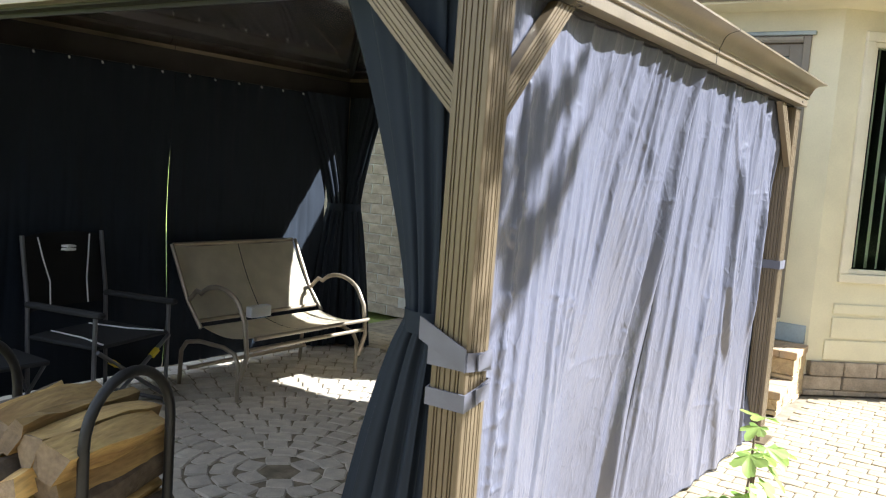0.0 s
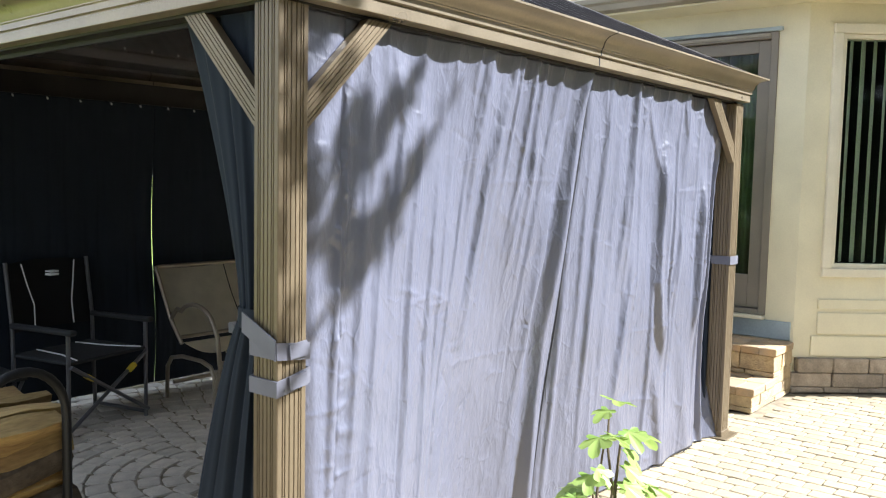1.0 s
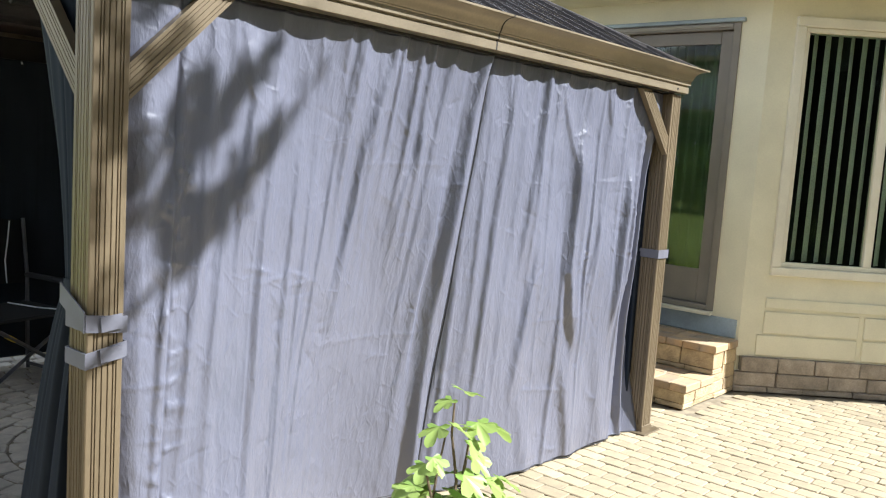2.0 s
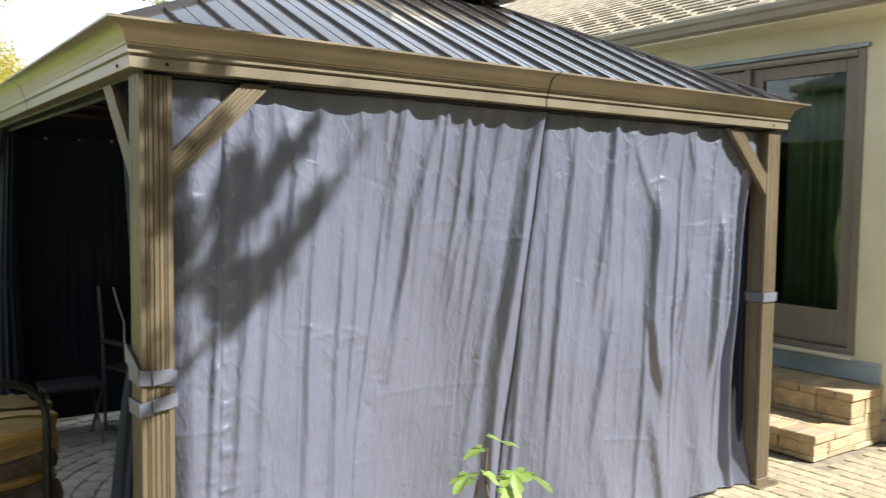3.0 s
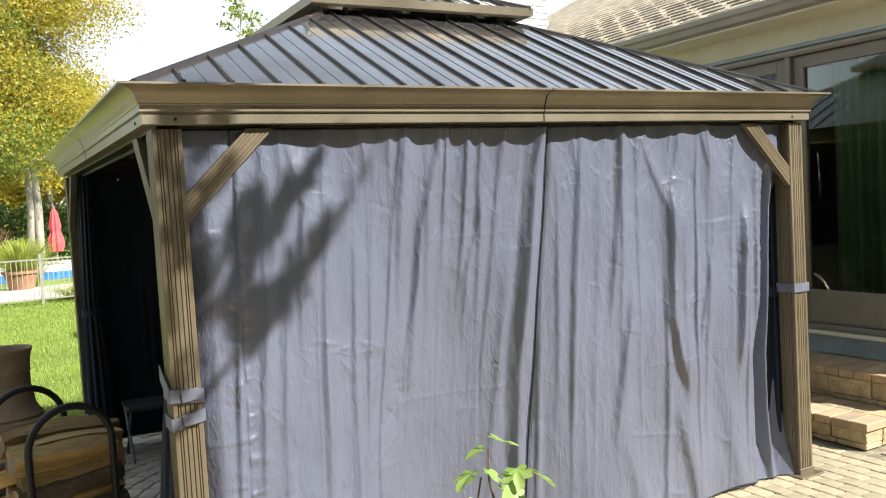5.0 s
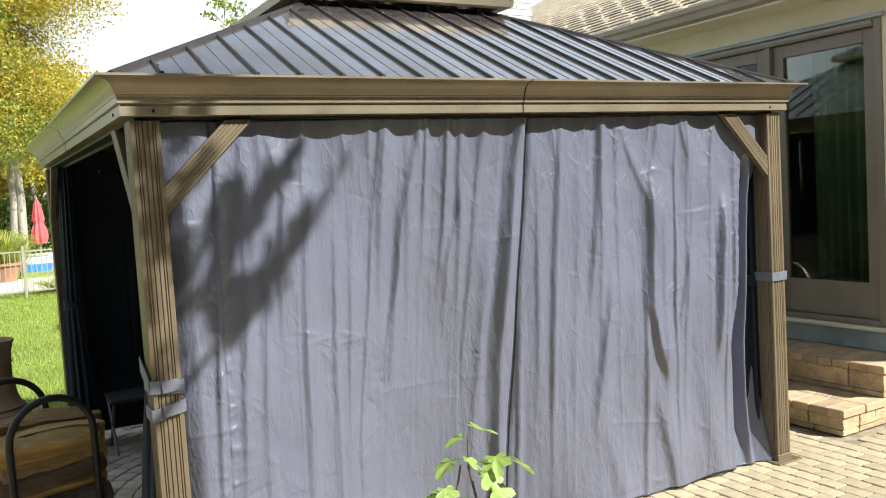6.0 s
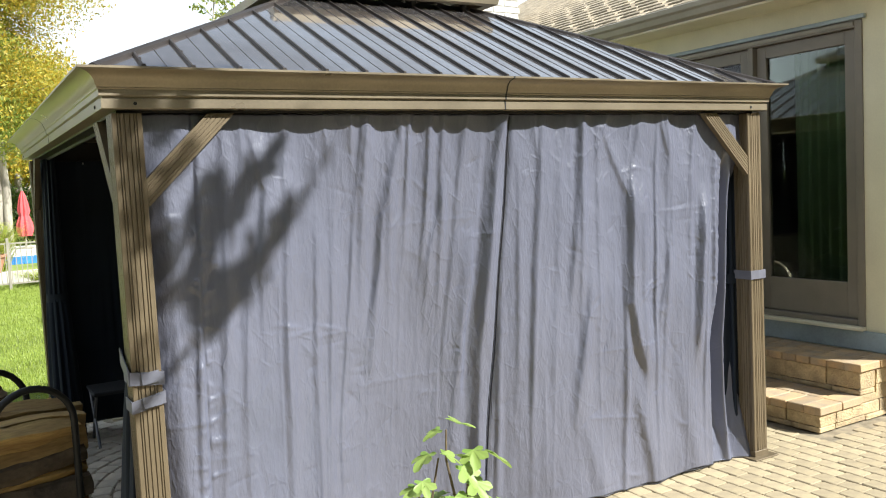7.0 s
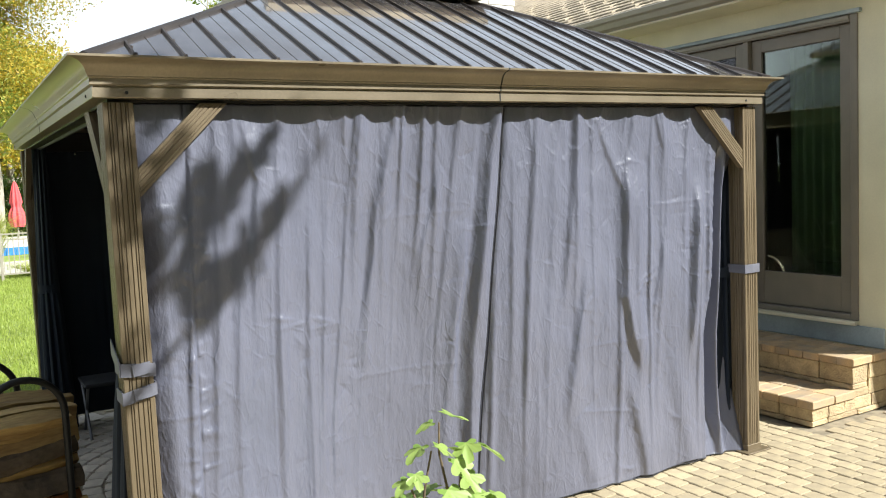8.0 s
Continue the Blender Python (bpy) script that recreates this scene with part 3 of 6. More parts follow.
# chimney
chim = thing("chimney", (5.15, 5.5, 0), "white painted brick chimney beside the house roof", "chimney")
CX0, CX1, CY0, CY1, CZ = 4.75, 5.60, 5.10, 5.90, 6.0
part("core", boxes((CX0 + 0.02, CY0 + 0.02, 0, CX1 - 0.02, CY1 - 0.02, CZ)), M_MORTAR, chim)
ch_poses = []
for r in range(44):
    z = 2.6 + r * 0.075
    off = 0.105 if r % 2 else 0.0
    for i in range(5):
        x = CX0 + 0.10 + off * 0.5 + i * 0.21
        if x < CX1 - 0.05:
            ch_poses.append(Matrix.Translation((min(x, CX1 - 0.1), CY0 + 0.012, z)) @ pose(0, 0, 0, 90))
    for i in range(4):
        ch_poses.append(Matrix.Translation((CX0 + 0.012, CY0 + 0.10 + off * 0.5 + i * 0.21, z)) @ pose(0, 0, 0, 90, 0, -90))
pieces("brick", [slab_mesh("brick", 0.20, 0.065, 0.03, M_WHITEBRICK, 0.002, s, 0.004) for s in range(4)], ch_poses, chim, 300, "white bricks", "brick", (5, 4, 4))

# broad stone-clad foot of the chimney
part("foot", boxes((4.72, 3.62, 0, HX - 0.002, 6.3, 2.5)), M_MORTAR, chim)
foot_poses = []
for r in range(25):
    y = 3.76 + (0.14 if r % 2 else 0.0)
    while y < 6.2:
        foot_poses.append(Matrix.Translation((4.712, y, 0.05 + r * 0.098)) @ pose(0, 0, 0, 90, 0, -90))
        y += 0.282
pieces("foot_stone", [slab_mesh("foot_stone", 0.272, 0.09, 0.03, M_LEDGE, 0.004, s, 0.006) for s in range(60, 64)], foot_poses, chim, 230, "", "", (4.7, 4.2, 0.8))

# ---- steps ----
steps = thing("garden_steps", (4.5, 1.1, 0), "two tan stone block steps up to the patio door", "steps")
SY = 0.055                            # side face, towards the open patio
part("fill", boxes((4.12, SY + 0.05, 0, HX - 0.05, 2.5, 0.10), (4.54, SY + 0.05, 0.10, HX - 0.05, 2.5, 0.31)), M_MORTAR, steps)


def course(parent, p, q, z0, z1, depth, length, mat, name, jag, seed, offset=0.0):
    """A row of blocks whose faces run from p to q; depth goes to the left of the way."""
    rnd = random.Random(seed)
    p, q = Vector((*p, 0)), Vector((*q, 0))
    d = (q - p)
    n = d.length
    d.normalize()
    nrm = Vector((-d.y, d.x, 0))
    a = -offset
    while a < n - 0.02:
        ln = length * rnd.uniform(0.85, 1.15)
        b = min(a + ln, n)
        if n - b < 0.06:
            b = n
        s, e = max(a, 0) + 0.002, b - 0.002
        if e - s > 0.02:
            bm = bmesh.new()
            f = rnd.uniform(0, jag)
            o = p + d * s - nrm * f
            m = Matrix(((d.x, nrm.x, 0, o.x), (d.y, nrm.y, 0, o.y), (0, 0, 1, 0), (0, 0, 0, 1)))
            box(bm, 0, 0, z0 + 0.0015, e - s, depth, z1 - 0.0015, m=m, bevel=0.005)
            for v in bm.verts:
                v.co += Vector((rnd.uniform(-1, 1), rnd.uniform(-1, 1), rnd.uniform(-0.5, 0.5))) * jag * 0.35
            part(name, bm, mat, parent)
        a = b


for (x, zb, zt) in ((4.06, 0.0, 0.17), (4.48, 0.17, 0.38)):
    body = zt - 0.055
    zz = [zb, zb + 0.035, body]
    for i, (a, b) in enumerate(zip(zz, zz[1:])):
        course(steps, (x + 0.02, 2.45), (x + 0.02, SY), a, b, 0.16, 0.32, M_SPLIT, "block", 0.008, 5 + i, 0.12 * i)
    zz = zz if zt < 0.3 else [0.115, 0.22, body]
    for i, (a, b) in enumerate(zip(zz, zz[1:])):
        course(steps, (x + (0.18 if zt < 0.3 else 0.19), SY + 0.004), (HX - 0.02, SY + 0.004), a, b, 0.14, 0.27, M_SPLIT, "block", 0.010, 15 + i, 0.1 * i)
    # cap stones, front row and rows behind
    xx = [x, x + 0.23, x + 0.45] if zt < 0.3 else [x, x + 0.22, HX - 0.022]
    for i, (a, b) in enumerate(zip(xx, xx[1:])):
        course(steps, (a, 2.45), (a, SY - 0.015), body, zt, b - a - 0.004, 0.115, M_CAP, "cap_stone", 0.004, 40 + i, 0.09 * i)

course(steps, (4.512, SY + 0.004), (4.668, SY + 0.004), 0.115, 0.17, 0.14, 0.2, M_SPLIT, "block", 0.004, 60)

# ledge of blocks under the bay wall
ledge = thing("ledge", (HX, HY, 0), "grey tan stone block plinth under the bay wall", "plinth", kind="structure")
rnd = random.Random(4)
for z0, z1, off in ((0.0, 0.045, 0.1), (0.045, 0.15, 0.2), (0.15, 0.262, 0.0)):
    a = -0.02 - off * 0.3
    while a < 2.4:
        ln = rnd.uniform(0.26, 0.38)
        s = max(a, -0.015 if z0 < 0.15 else 0.03)
        if a + ln > 0.05:
            bm = bmesh.new()
            box(bm, s + 0.003, -0.03 + rnd.uniform(-0.006, 0.004), z0 + 0.002, a + ln - 0.003, 0.05, z1 - 0.002, m=bay_m, bevel=0.006)
            for v in bm.verts:
                v.co += Vector((rnd.uniform(-1, 1), rnd.uniform(-1, 1), rnd.uniform(-0.4, 0.4))) * 0.003
            part("block", bm, M_LEDGE, ledge)
        a += ln

# ---- gazebo ----
gaz = thing("gazebo", (L / 2, W / 2, 0), "bronze aluminium gazebo with a two tier brown steel roof", "gazebo")
P = 0.108


def post_mesh(bm, x0, y0):
    """A square post with grooves running down each face."""
    marks = (0.020, 0.029, 0.045, 0.063, 0.079, 0.088)
    g, dp = 0.0022, 0.005
    side = [(0.003, 0.0)]
    for c in marks:
        side += [(c - g, 0), (c - g * 0.6, dp), (c + g * 0.6, dp), (c + g, 0)]
    side += [(P - 0.003, 0.0)]
    poly = []
    for i in range(4):
        for u, v in side:
            x, y = ((u, v), (P - v, u), (P - u, P - v), (v, P - u))[i]
            poly.append((x, y))
    prism(bm, poly, (1, 0, 0), (0, 1, 0), (x0, y0, 0.004), (0, 0, H - 0.006))


for x0, y0 in ((0, 0), (L - P, 0), (0, W - P), (L - P, W - P)):
    bm = bmesh.new()
    post_mesh(bm, x0, y0)
    po = part("post", bm, M_ALU, gaz)
    part("base_plate", boxes((x0 - 0.045, y0 - 0.045, 0, x0 + P + 0.045, y0 + P + 0.045, 0.008), (x0 - 0.004, y0 - 0.004, 0.006, x0 + P + 0.004, y0 + P + 0.004, 0.04), bevel=0.002), M_ALU, po)


def brace(corner, d, out):
    """A knee brace from a post up to the beam; d along the beam, out away from the gazebo."""
    d, out, corner = Vector(d), Vector(out), Vector(corner)
    bm = bmesh.new()
    o = corner + d * P - out * 0.036
    w = 0.105
    prof = [(0.0, 0.0), (0.0, 0.032)]
    for c in (0.16, 0.30, 0.52, 0.70, 0.84):
        prof += [(c - 0.022, 0.032), (c - 0.012, 0.028), (c + 0.012, 0.028), (c + 0.022, 0.032)]
    prof += [(1.0, 0.032), (1.0, 0.0)]
    lo = [bm.verts.new(o + d * 0.001 + out * t + Vector((0, 0, 1.65 + w * s))) for s, t in prof]
    hi = [bm.verts.new(o + d * (0.347 - w * s) + out * t + Vector((0, 0, H - 0.002))) for s, t in prof]
    m = len(prof)
    for i in range(m):
        bm.faces.new((lo[i], lo[(i + 1) % m], hi[(i + 1) % m], hi[i]))
    bm.faces.new(lo)
    bm.faces.new(hi)
    part("brace", bm, M_ALU, gaz)


for c, d, o in (((0, 0, 0), (1, 0, 0), (0, -1, 0)), ((L, 0, 0), (-1, 0, 0), (0, -1, 0)), ((0, 0, 0), (0, 1, 0), (-1, 0, 0)), ((0, W, 0), (0, -1, 0), (-1, 0, 0)),
                ((L, 0, 0), (0, 1, 0), (1, 0, 0)), ((L, W, 0), (0, -1, 0), (1, 0, 0)), ((0, W, 0), (1, 0, 0), (0, 1, 0)), ((L, W, 0), (-1, 0, 0), (0, 1, 0))):
    brace(c, d, o)

# cornice: moulded fascia in two lengths a side, mitred at the corners
PROF = [(-0.03, 2.010), (0.026, 2.010), (0.028, 2.012), (0.028, 2.045), (0.024, 2.047), (0.024, 2.053), (0.036, 2.056), (0.036, 2.078), (0.041, 2.082), (0.041, 2.086), (0.046, 2.094),
        (0.050, 2.108), (0.059, 2.122), (0.075, 2.134), (0.096, 2.140), (0.111, 2.143), (0.111, 2.151), (0.099, 2.153), (-0.03, 2.153)]
corners = [Vector((-0.006, 0, 0)), Vector((L - 0.003, 0, 0)), Vector((L - 0.003, W, 0)), Vector((-0.006, W, 0))]
for i in range(4):
    a, b = corners[i], corners[(i + 1) % 4]
    t = (b - a).normalized()
    out = Vector((t.y, -t.x, 0))
    n = (b - a).length
    cut = (1.722 if i == 0 else 1.75)
    for s, e, mit in ((0, cut - 0.002, (1, 0)), (cut + 0.002, n, (0, 1))):
        bm = bmesh.new()
        rows = [[bm.verts.new(a + t * (s - u * mit[0]) + out * u + Vector((0, 0, z))) for u, z in PROF],
                [bm.verts.new(a + t * (e + u * mit[1]) + out * u + Vector((0, 0, z))) for u, z in PROF]]
        m = len(PROF)
        for j in range(m):
            bm.faces.new((rows[0][j], rows[0][(j + 1) % m], rows[1][(j + 1) % m], rows[1][j]))
        bm.faces.new(rows[0])
        bm.faces.new(rows[1])
        part("fascia", bm, M_FASCIA, gaz, smooth=25)
    bm = bmesh.new()
    prism(bm, [(u + 0.0012 if 1 < q < 17 else u, z) for q, (u, z) in enumerate(PROF)], out, (0, 0, 1), a + t * (cut - 0.0035), t * 0.007)
    part("seam_strip", bm, M_BLACK, gaz, "dark joint strip")
    # screw holes near the corners: black discs stand for their dark depth
    for s in (0.088, n - 0.11):
        bm = bmesh.new()
        tube(bm, [a + t * s + out * 0.029 + Vector((0, 0, 2.028)), a + t * s + out * 0.0315 + Vector((0, 0, 2.028))], 0.0065, 10)
        part("screw", bm, M_BLACK, gaz)
    # beam behind the fascia
    bm = bmesh.new()
    m = Matrix(((t.x, -out.x, 0, a.x), (t.y, -out.y, 0, a.y), (0, 0, 1, 0), (0, 0, 0, 1)))
    box(bm, 0.03 if i % 2 else 0.03, 0.03, 2.0, n - 0.03 - (0.05 if i % 2 else 0), 0.085, 2.12, m=m)
    part("beam", bm, M_DARKMETAL, gaz)
    bm = bmesh.new()
    box(bm, 0.11, 0.088, 1.985, n - 0.11, 0.10, 2.0, m=m)
    part("curtain_rail", bm, M_DARKMETAL, gaz)

SLOPE = 0.477
Z0 = 2.1525


def hip_roof(parent, lo, hi, z0, slope, spacing, first, rib_h, rib_w, gap=0.0):
    """Four sheet-metal slopes from the eave rectangle lo to the rectangle hi, each in panels with standing ribs."""
    (x0, y0, x1, y1), inset = lo, hi
    cs = [Vector((x0, y0, 0)), Vector((x1, y0, 0)), Vector((x1, y1, 0)), Vector((x0, y1, 0))]
    for i in range(4):
        a, b = cs[i], cs[(i + 1) % 4]
        t = (b - a).normalized()
        n = (b - a).length
        inn = Vector((-t.y, t.x, 0))
        pos = [first + j * spacing for j in range(200) if first + j * spacing < n - 0.02]

        def reach(s):
            return min(inset, s, n - s)

        def P3(s, d, h=0.0):
            return a + t * s + inn * d + Vector((0, 0, z0 + slope * d + h))
        marks = [0.0] + pos + [n]
        for s, e in zip(marks, marks[1:]):
            ks = sorted({s, e} | {q for q in (inset, n - inset) if s < q < e})
            bm = bmesh.new()
            lo_v = [bm.verts.new(P3(q, 0)) for q in ks]
            hi_v = [bm.verts.new(P3(q, reach(q))) if reach(q) > 1e-4 else None for q in ks]
            lo_u = [bm.verts.new(P3(q, 0, -0.012)) for q in ks]
            hi_u = [bm.verts.new(P3(q, reach(q), -0.012)) if reach(q) > 1e-4 else None for q in ks]
            for L4 in ((lo_v, hi_v), (lo_u, hi_u)):
                for j in range(len(ks) - 1):
                    f = [L4[0][j], L4[0][j + 1], L4[1][j + 1], L4[1][j]]
                    f = [q for q in f if q]
                    if len(f) > 2:
                        bm.faces.new(f)
            bm.faces.new([*lo_v, *lo_u[::-1]])
            part("panel", bm, M_ROOF, parent)
            # pressed stiffening line along the middle of the panel
            c = (s + e) / 2
            if reach(c) > 0.15:
                bm = bmesh.new()
                foot, head = [[bm.verts.new(P3(c + u, dd, h)) for u, h in ((-0.0022, 0.0004), (0, 0.0022), (0.0022, 0.0004))] for dd in (0.01, reach(c) - 0.02)]
                for j in range(2):
                    bm.faces.new((foot[j], foot[j + 1], head[j + 1], head[j]))
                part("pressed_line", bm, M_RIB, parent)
        for s in pos:
            d = reach(s)
            if d < 0.06:
                continue
            bm = bmesh.new()
            w = rib_w / 2
            ring = []
            for dd in (0.004, d):
                ring.append([bm.verts.new(P3(s - w, dd, 0.001)), bm.verts.new(P3(s - w * 0.6, dd, rib_h)), bm.verts.new(P3(s + w * 0.6, dd, rib_h)), bm.verts.new(P3(s + w, dd, 0.001))])
            for j in range(3):
                bm.faces.new((ring[0][j], ring[0][j + 1], ring[1][j + 1], ring[1][j]))
            bm.faces.new(ring[0])
            bm.faces.new(ring[1])
            # screw heads at the foot and half way
            for dd in (0.02, min(d * 0.55, 0.55)):
                tube(bm, [P3(s + w * 1.5, dd, 0.0), P3(s + w * 1.5, dd, 0.008)], 0.006, 6)
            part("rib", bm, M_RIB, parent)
        # hip cap
        bm = bmesh.new()
        d = inset
        pa, pb = a + Vector((0, 0, z0)), a + (t + inn) * d + Vector((0, 0, z0 + slope * d))
        prism(bm, [(-0.024, -0.008), (-0.021, 0.006), (0, 0.015), (0.021, 0.006), (0.024, -0.008)], (t - inn).normalized(), (0, 0, 1), pa, pb - pa)
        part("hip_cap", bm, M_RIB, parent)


lower = part("lower_roof", boxes((1.15, 1.15, 2.65, L - 1.15, 1.18, 2.68), (1.15, W - 1.18, 2.65, L - 1.15, W - 1.15, 2.68),
                                 (1.15, 1.18, 2.65, 1.18, W - 1.18, 2.68), (L - 1.18, 1.18, 2.65, L - 1.15, W - 1.18, 2.68)), M_DARKMETAL, gaz, "lower tier of brown sheet steel")
E0 = 0.060
hip_roof(lower, (-E0, -E0, L + E0, W + E0), 1.228, Z0, SLOPE, 0.1785, 0.173, 0.013, 0.013)
for i, (a, b) in enumerate((((-E0 + 0.9, -E0 + 0.9), (-E0 + 0.16, -E0 + 0.16)), ((L + E0 - 0.9, -E0 + 0.9), (L + E0 - 0.16, -E0 + 0.16)), ((L + E0 - 0.9, W + E0 - 0.9), (L + E0 - 0.16, W + E0 - 0.16)), ((-E0 + 0.9, W + E0 - 0.9), (-E0 + 0.16, W + E0 - 0.16)))):
    bm = bmesh.new()
    tube(bm, [(a[0], a[1], Z0 + SLOPE * 0.9 - 0.05), (b[0], b[1], Z0 + SLOPE * 0.16 - 0.05)], 0.022, 4)
    part("rafter", bm, M_DARKMETAL, lower)
U0 = 1.095                            # upper eave, in from the posts' outer faces
UZ = 2.757
upper = part("upper_roof", boxes((U0 + 0.1, U0 + 0.08, 2.62, L - U0 - 0.1, U0 + 0.10, UZ), (U0 + 0.1, W - U0 - 0.10, 2.62, L - U0 - 0.1, W - U0 - 0.08, UZ), (U0 + 0.08, U0 + 0.1, 2.62, U0 + 0.1, W - U0 - 0.1, UZ), (L - U0 - 0.1, U0 + 0.1, 2.62, L - U0 - 0.08, W - U0 - 0.1, UZ)), M_NET, gaz, "upper tier of brown sheet steel over a dark screen")
hip_roof(upper, (U0 - 0.04, U0 - 0.04, L - U0 + 0.04, W - U0 + 0.04), 0.69, UZ + 0.045, 0.46, 0.1785, 0.14, 0.013, 0.013)
for i in range(4):
    c = [Vector((U0 - 0.04, U0 - 0.04, 0)), Vector((L - U0 + 0.04, U0 - 0.04, 0)), Vector((L - U0 + 0.04, W - U0 + 0.04, 0)), Vector((U0 - 0.04, W - U0 + 0.04, 0))]
    a, b = c[i], c[(i + 1) % 4]
    t = (b - a).normalized()
    out = Vector((t.y, -t.x, 0))
    bm = bmesh.new()
    rows = [[bm.verts.new(q + t * sg * u + out * u + Vector((0, 0, z))) for u, z in ((-0.06, UZ), (0.004, UZ), (0.012, UZ + 0.045), (-0.06, UZ + 0.045))] for q, sg in ((a, -1), (b, 1))]
    for j in range(4):
        bm.faces.new((rows[0][j], rows[0][(j + 1) % 4], rows[1][(j + 1) % 4], rows[1][j]))
    part("upper_fascia", bm, M_FASCIA, upper)
for x in (1.27, 1.90, 2.25):
    for y in (U0 + 0.02, W - U0 - 0.02):
        part("bracket", boxes((x - 0.012, y, 2.60, x + 0.012, y + 0.03, UZ)), M_DARKMETAL, upper)

# ---- curtains ----
def fold_field(X, Z, seed, x0, x1):
    """Random hanging folds, gathers under the hooks and small slanting creases."""
    rnd = random.Random(seed)
    T = (H - Z) / H
    y = np.zeros_like(X)
    n = int((x1 - x0) / 0.085)
    for i in range(n):
        c = x0 + (i + rnd.uniform(0.1, 0.9)) * (x1 - x0) / n
        drift, w, a = rnd.uniform(-0.07, 0.07), rnd.uniform(0.010, 0.026), rnd.uniform(0.005, 0.020)
        zc, zl = rnd.uniform(0.2, 1.9), rnd.uniform(0.35, 1.1)
        cx = c + drift * T + 0.012 * np.sin(3.1 * Z + rnd.uniform(0, 6))
        y -= a * np.exp(-((X - cx) / w) ** 2) * np.exp(-((Z - zc) / zl) ** 2)
    for k in range(14):
        fx, p0, p1, fz = rnd.uniform(34, 95), rnd.uniform(0, 6), rnd.uniform(0, 6), rnd.uniform(1.5, 4)
        y += 0.0005 * np.sin(fx * X + 3.0 * np.sin(fz * 0.3 * Z + p1) + p0) * (0.5 + 0.5 * np.sin(fz * Z + 5 * X + p1))
    # sharp hanging creases
    for k in range(7):
        f, p0, p1 = math.pi / rnd.uniform(0.10, 0.26), rnd.uniform(0, 6), rnd.uniform(0, 6)
        sl, fz = rnd.uniform(-0.05, 0.01), rnd.uniform(1.5, 3.5)
        xx = X - sl * T * 2 + 0.01 * np.sin(2.3 * Z + p1)
        y -= 0.008 * (1 - np.abs(np.sin(f * xx + p0))) ** 5 * np.clip(0.35 + np.sin(fz * Z + 6 * X + p1), 0, 1)
    # gathers below the rail
    ph = rnd.uniform(0, 6)
    y += 0.016 * np.sin(2 * np.pi * X / 0.128 + ph + 0.8 * np.sin(5 * X)) * np.exp(-T * H / 0.16)
    y += 0.006 * np.sin(2 * np.pi * X / 0.21 + ph * 2) * np.exp(-T * H / 0.5)
    for i in range(int(22 * (x1 - x0))):
        cx, cz, an = rnd.uniform(x0, x1), rnd.uniform(0.05, 1.92), rnd.uniform(-1.2, 1.2)
        ln, w, a = rnd.uniform(0.04, 0.16), rnd.uniform(0.006, 0.012), rnd.uniform(-0.006, 0.006)
        u = (X - cx) * math.cos(an) + (Z - cz) * math.sin(an)
        v = -(X - cx) * math.sin(an) + (Z - cz) * math.cos(an)
        y += a * np.exp(-(u / ln) ** 2 - (v / w) ** 2)
    for k in range(10):
        fx, fz = rnd.uniform(6, 26), rnd.uniform(2, 12)
        y += 0.0022 * np.sin(fx * X + fz * Z + rnd.uniform(0, 6))
    return y


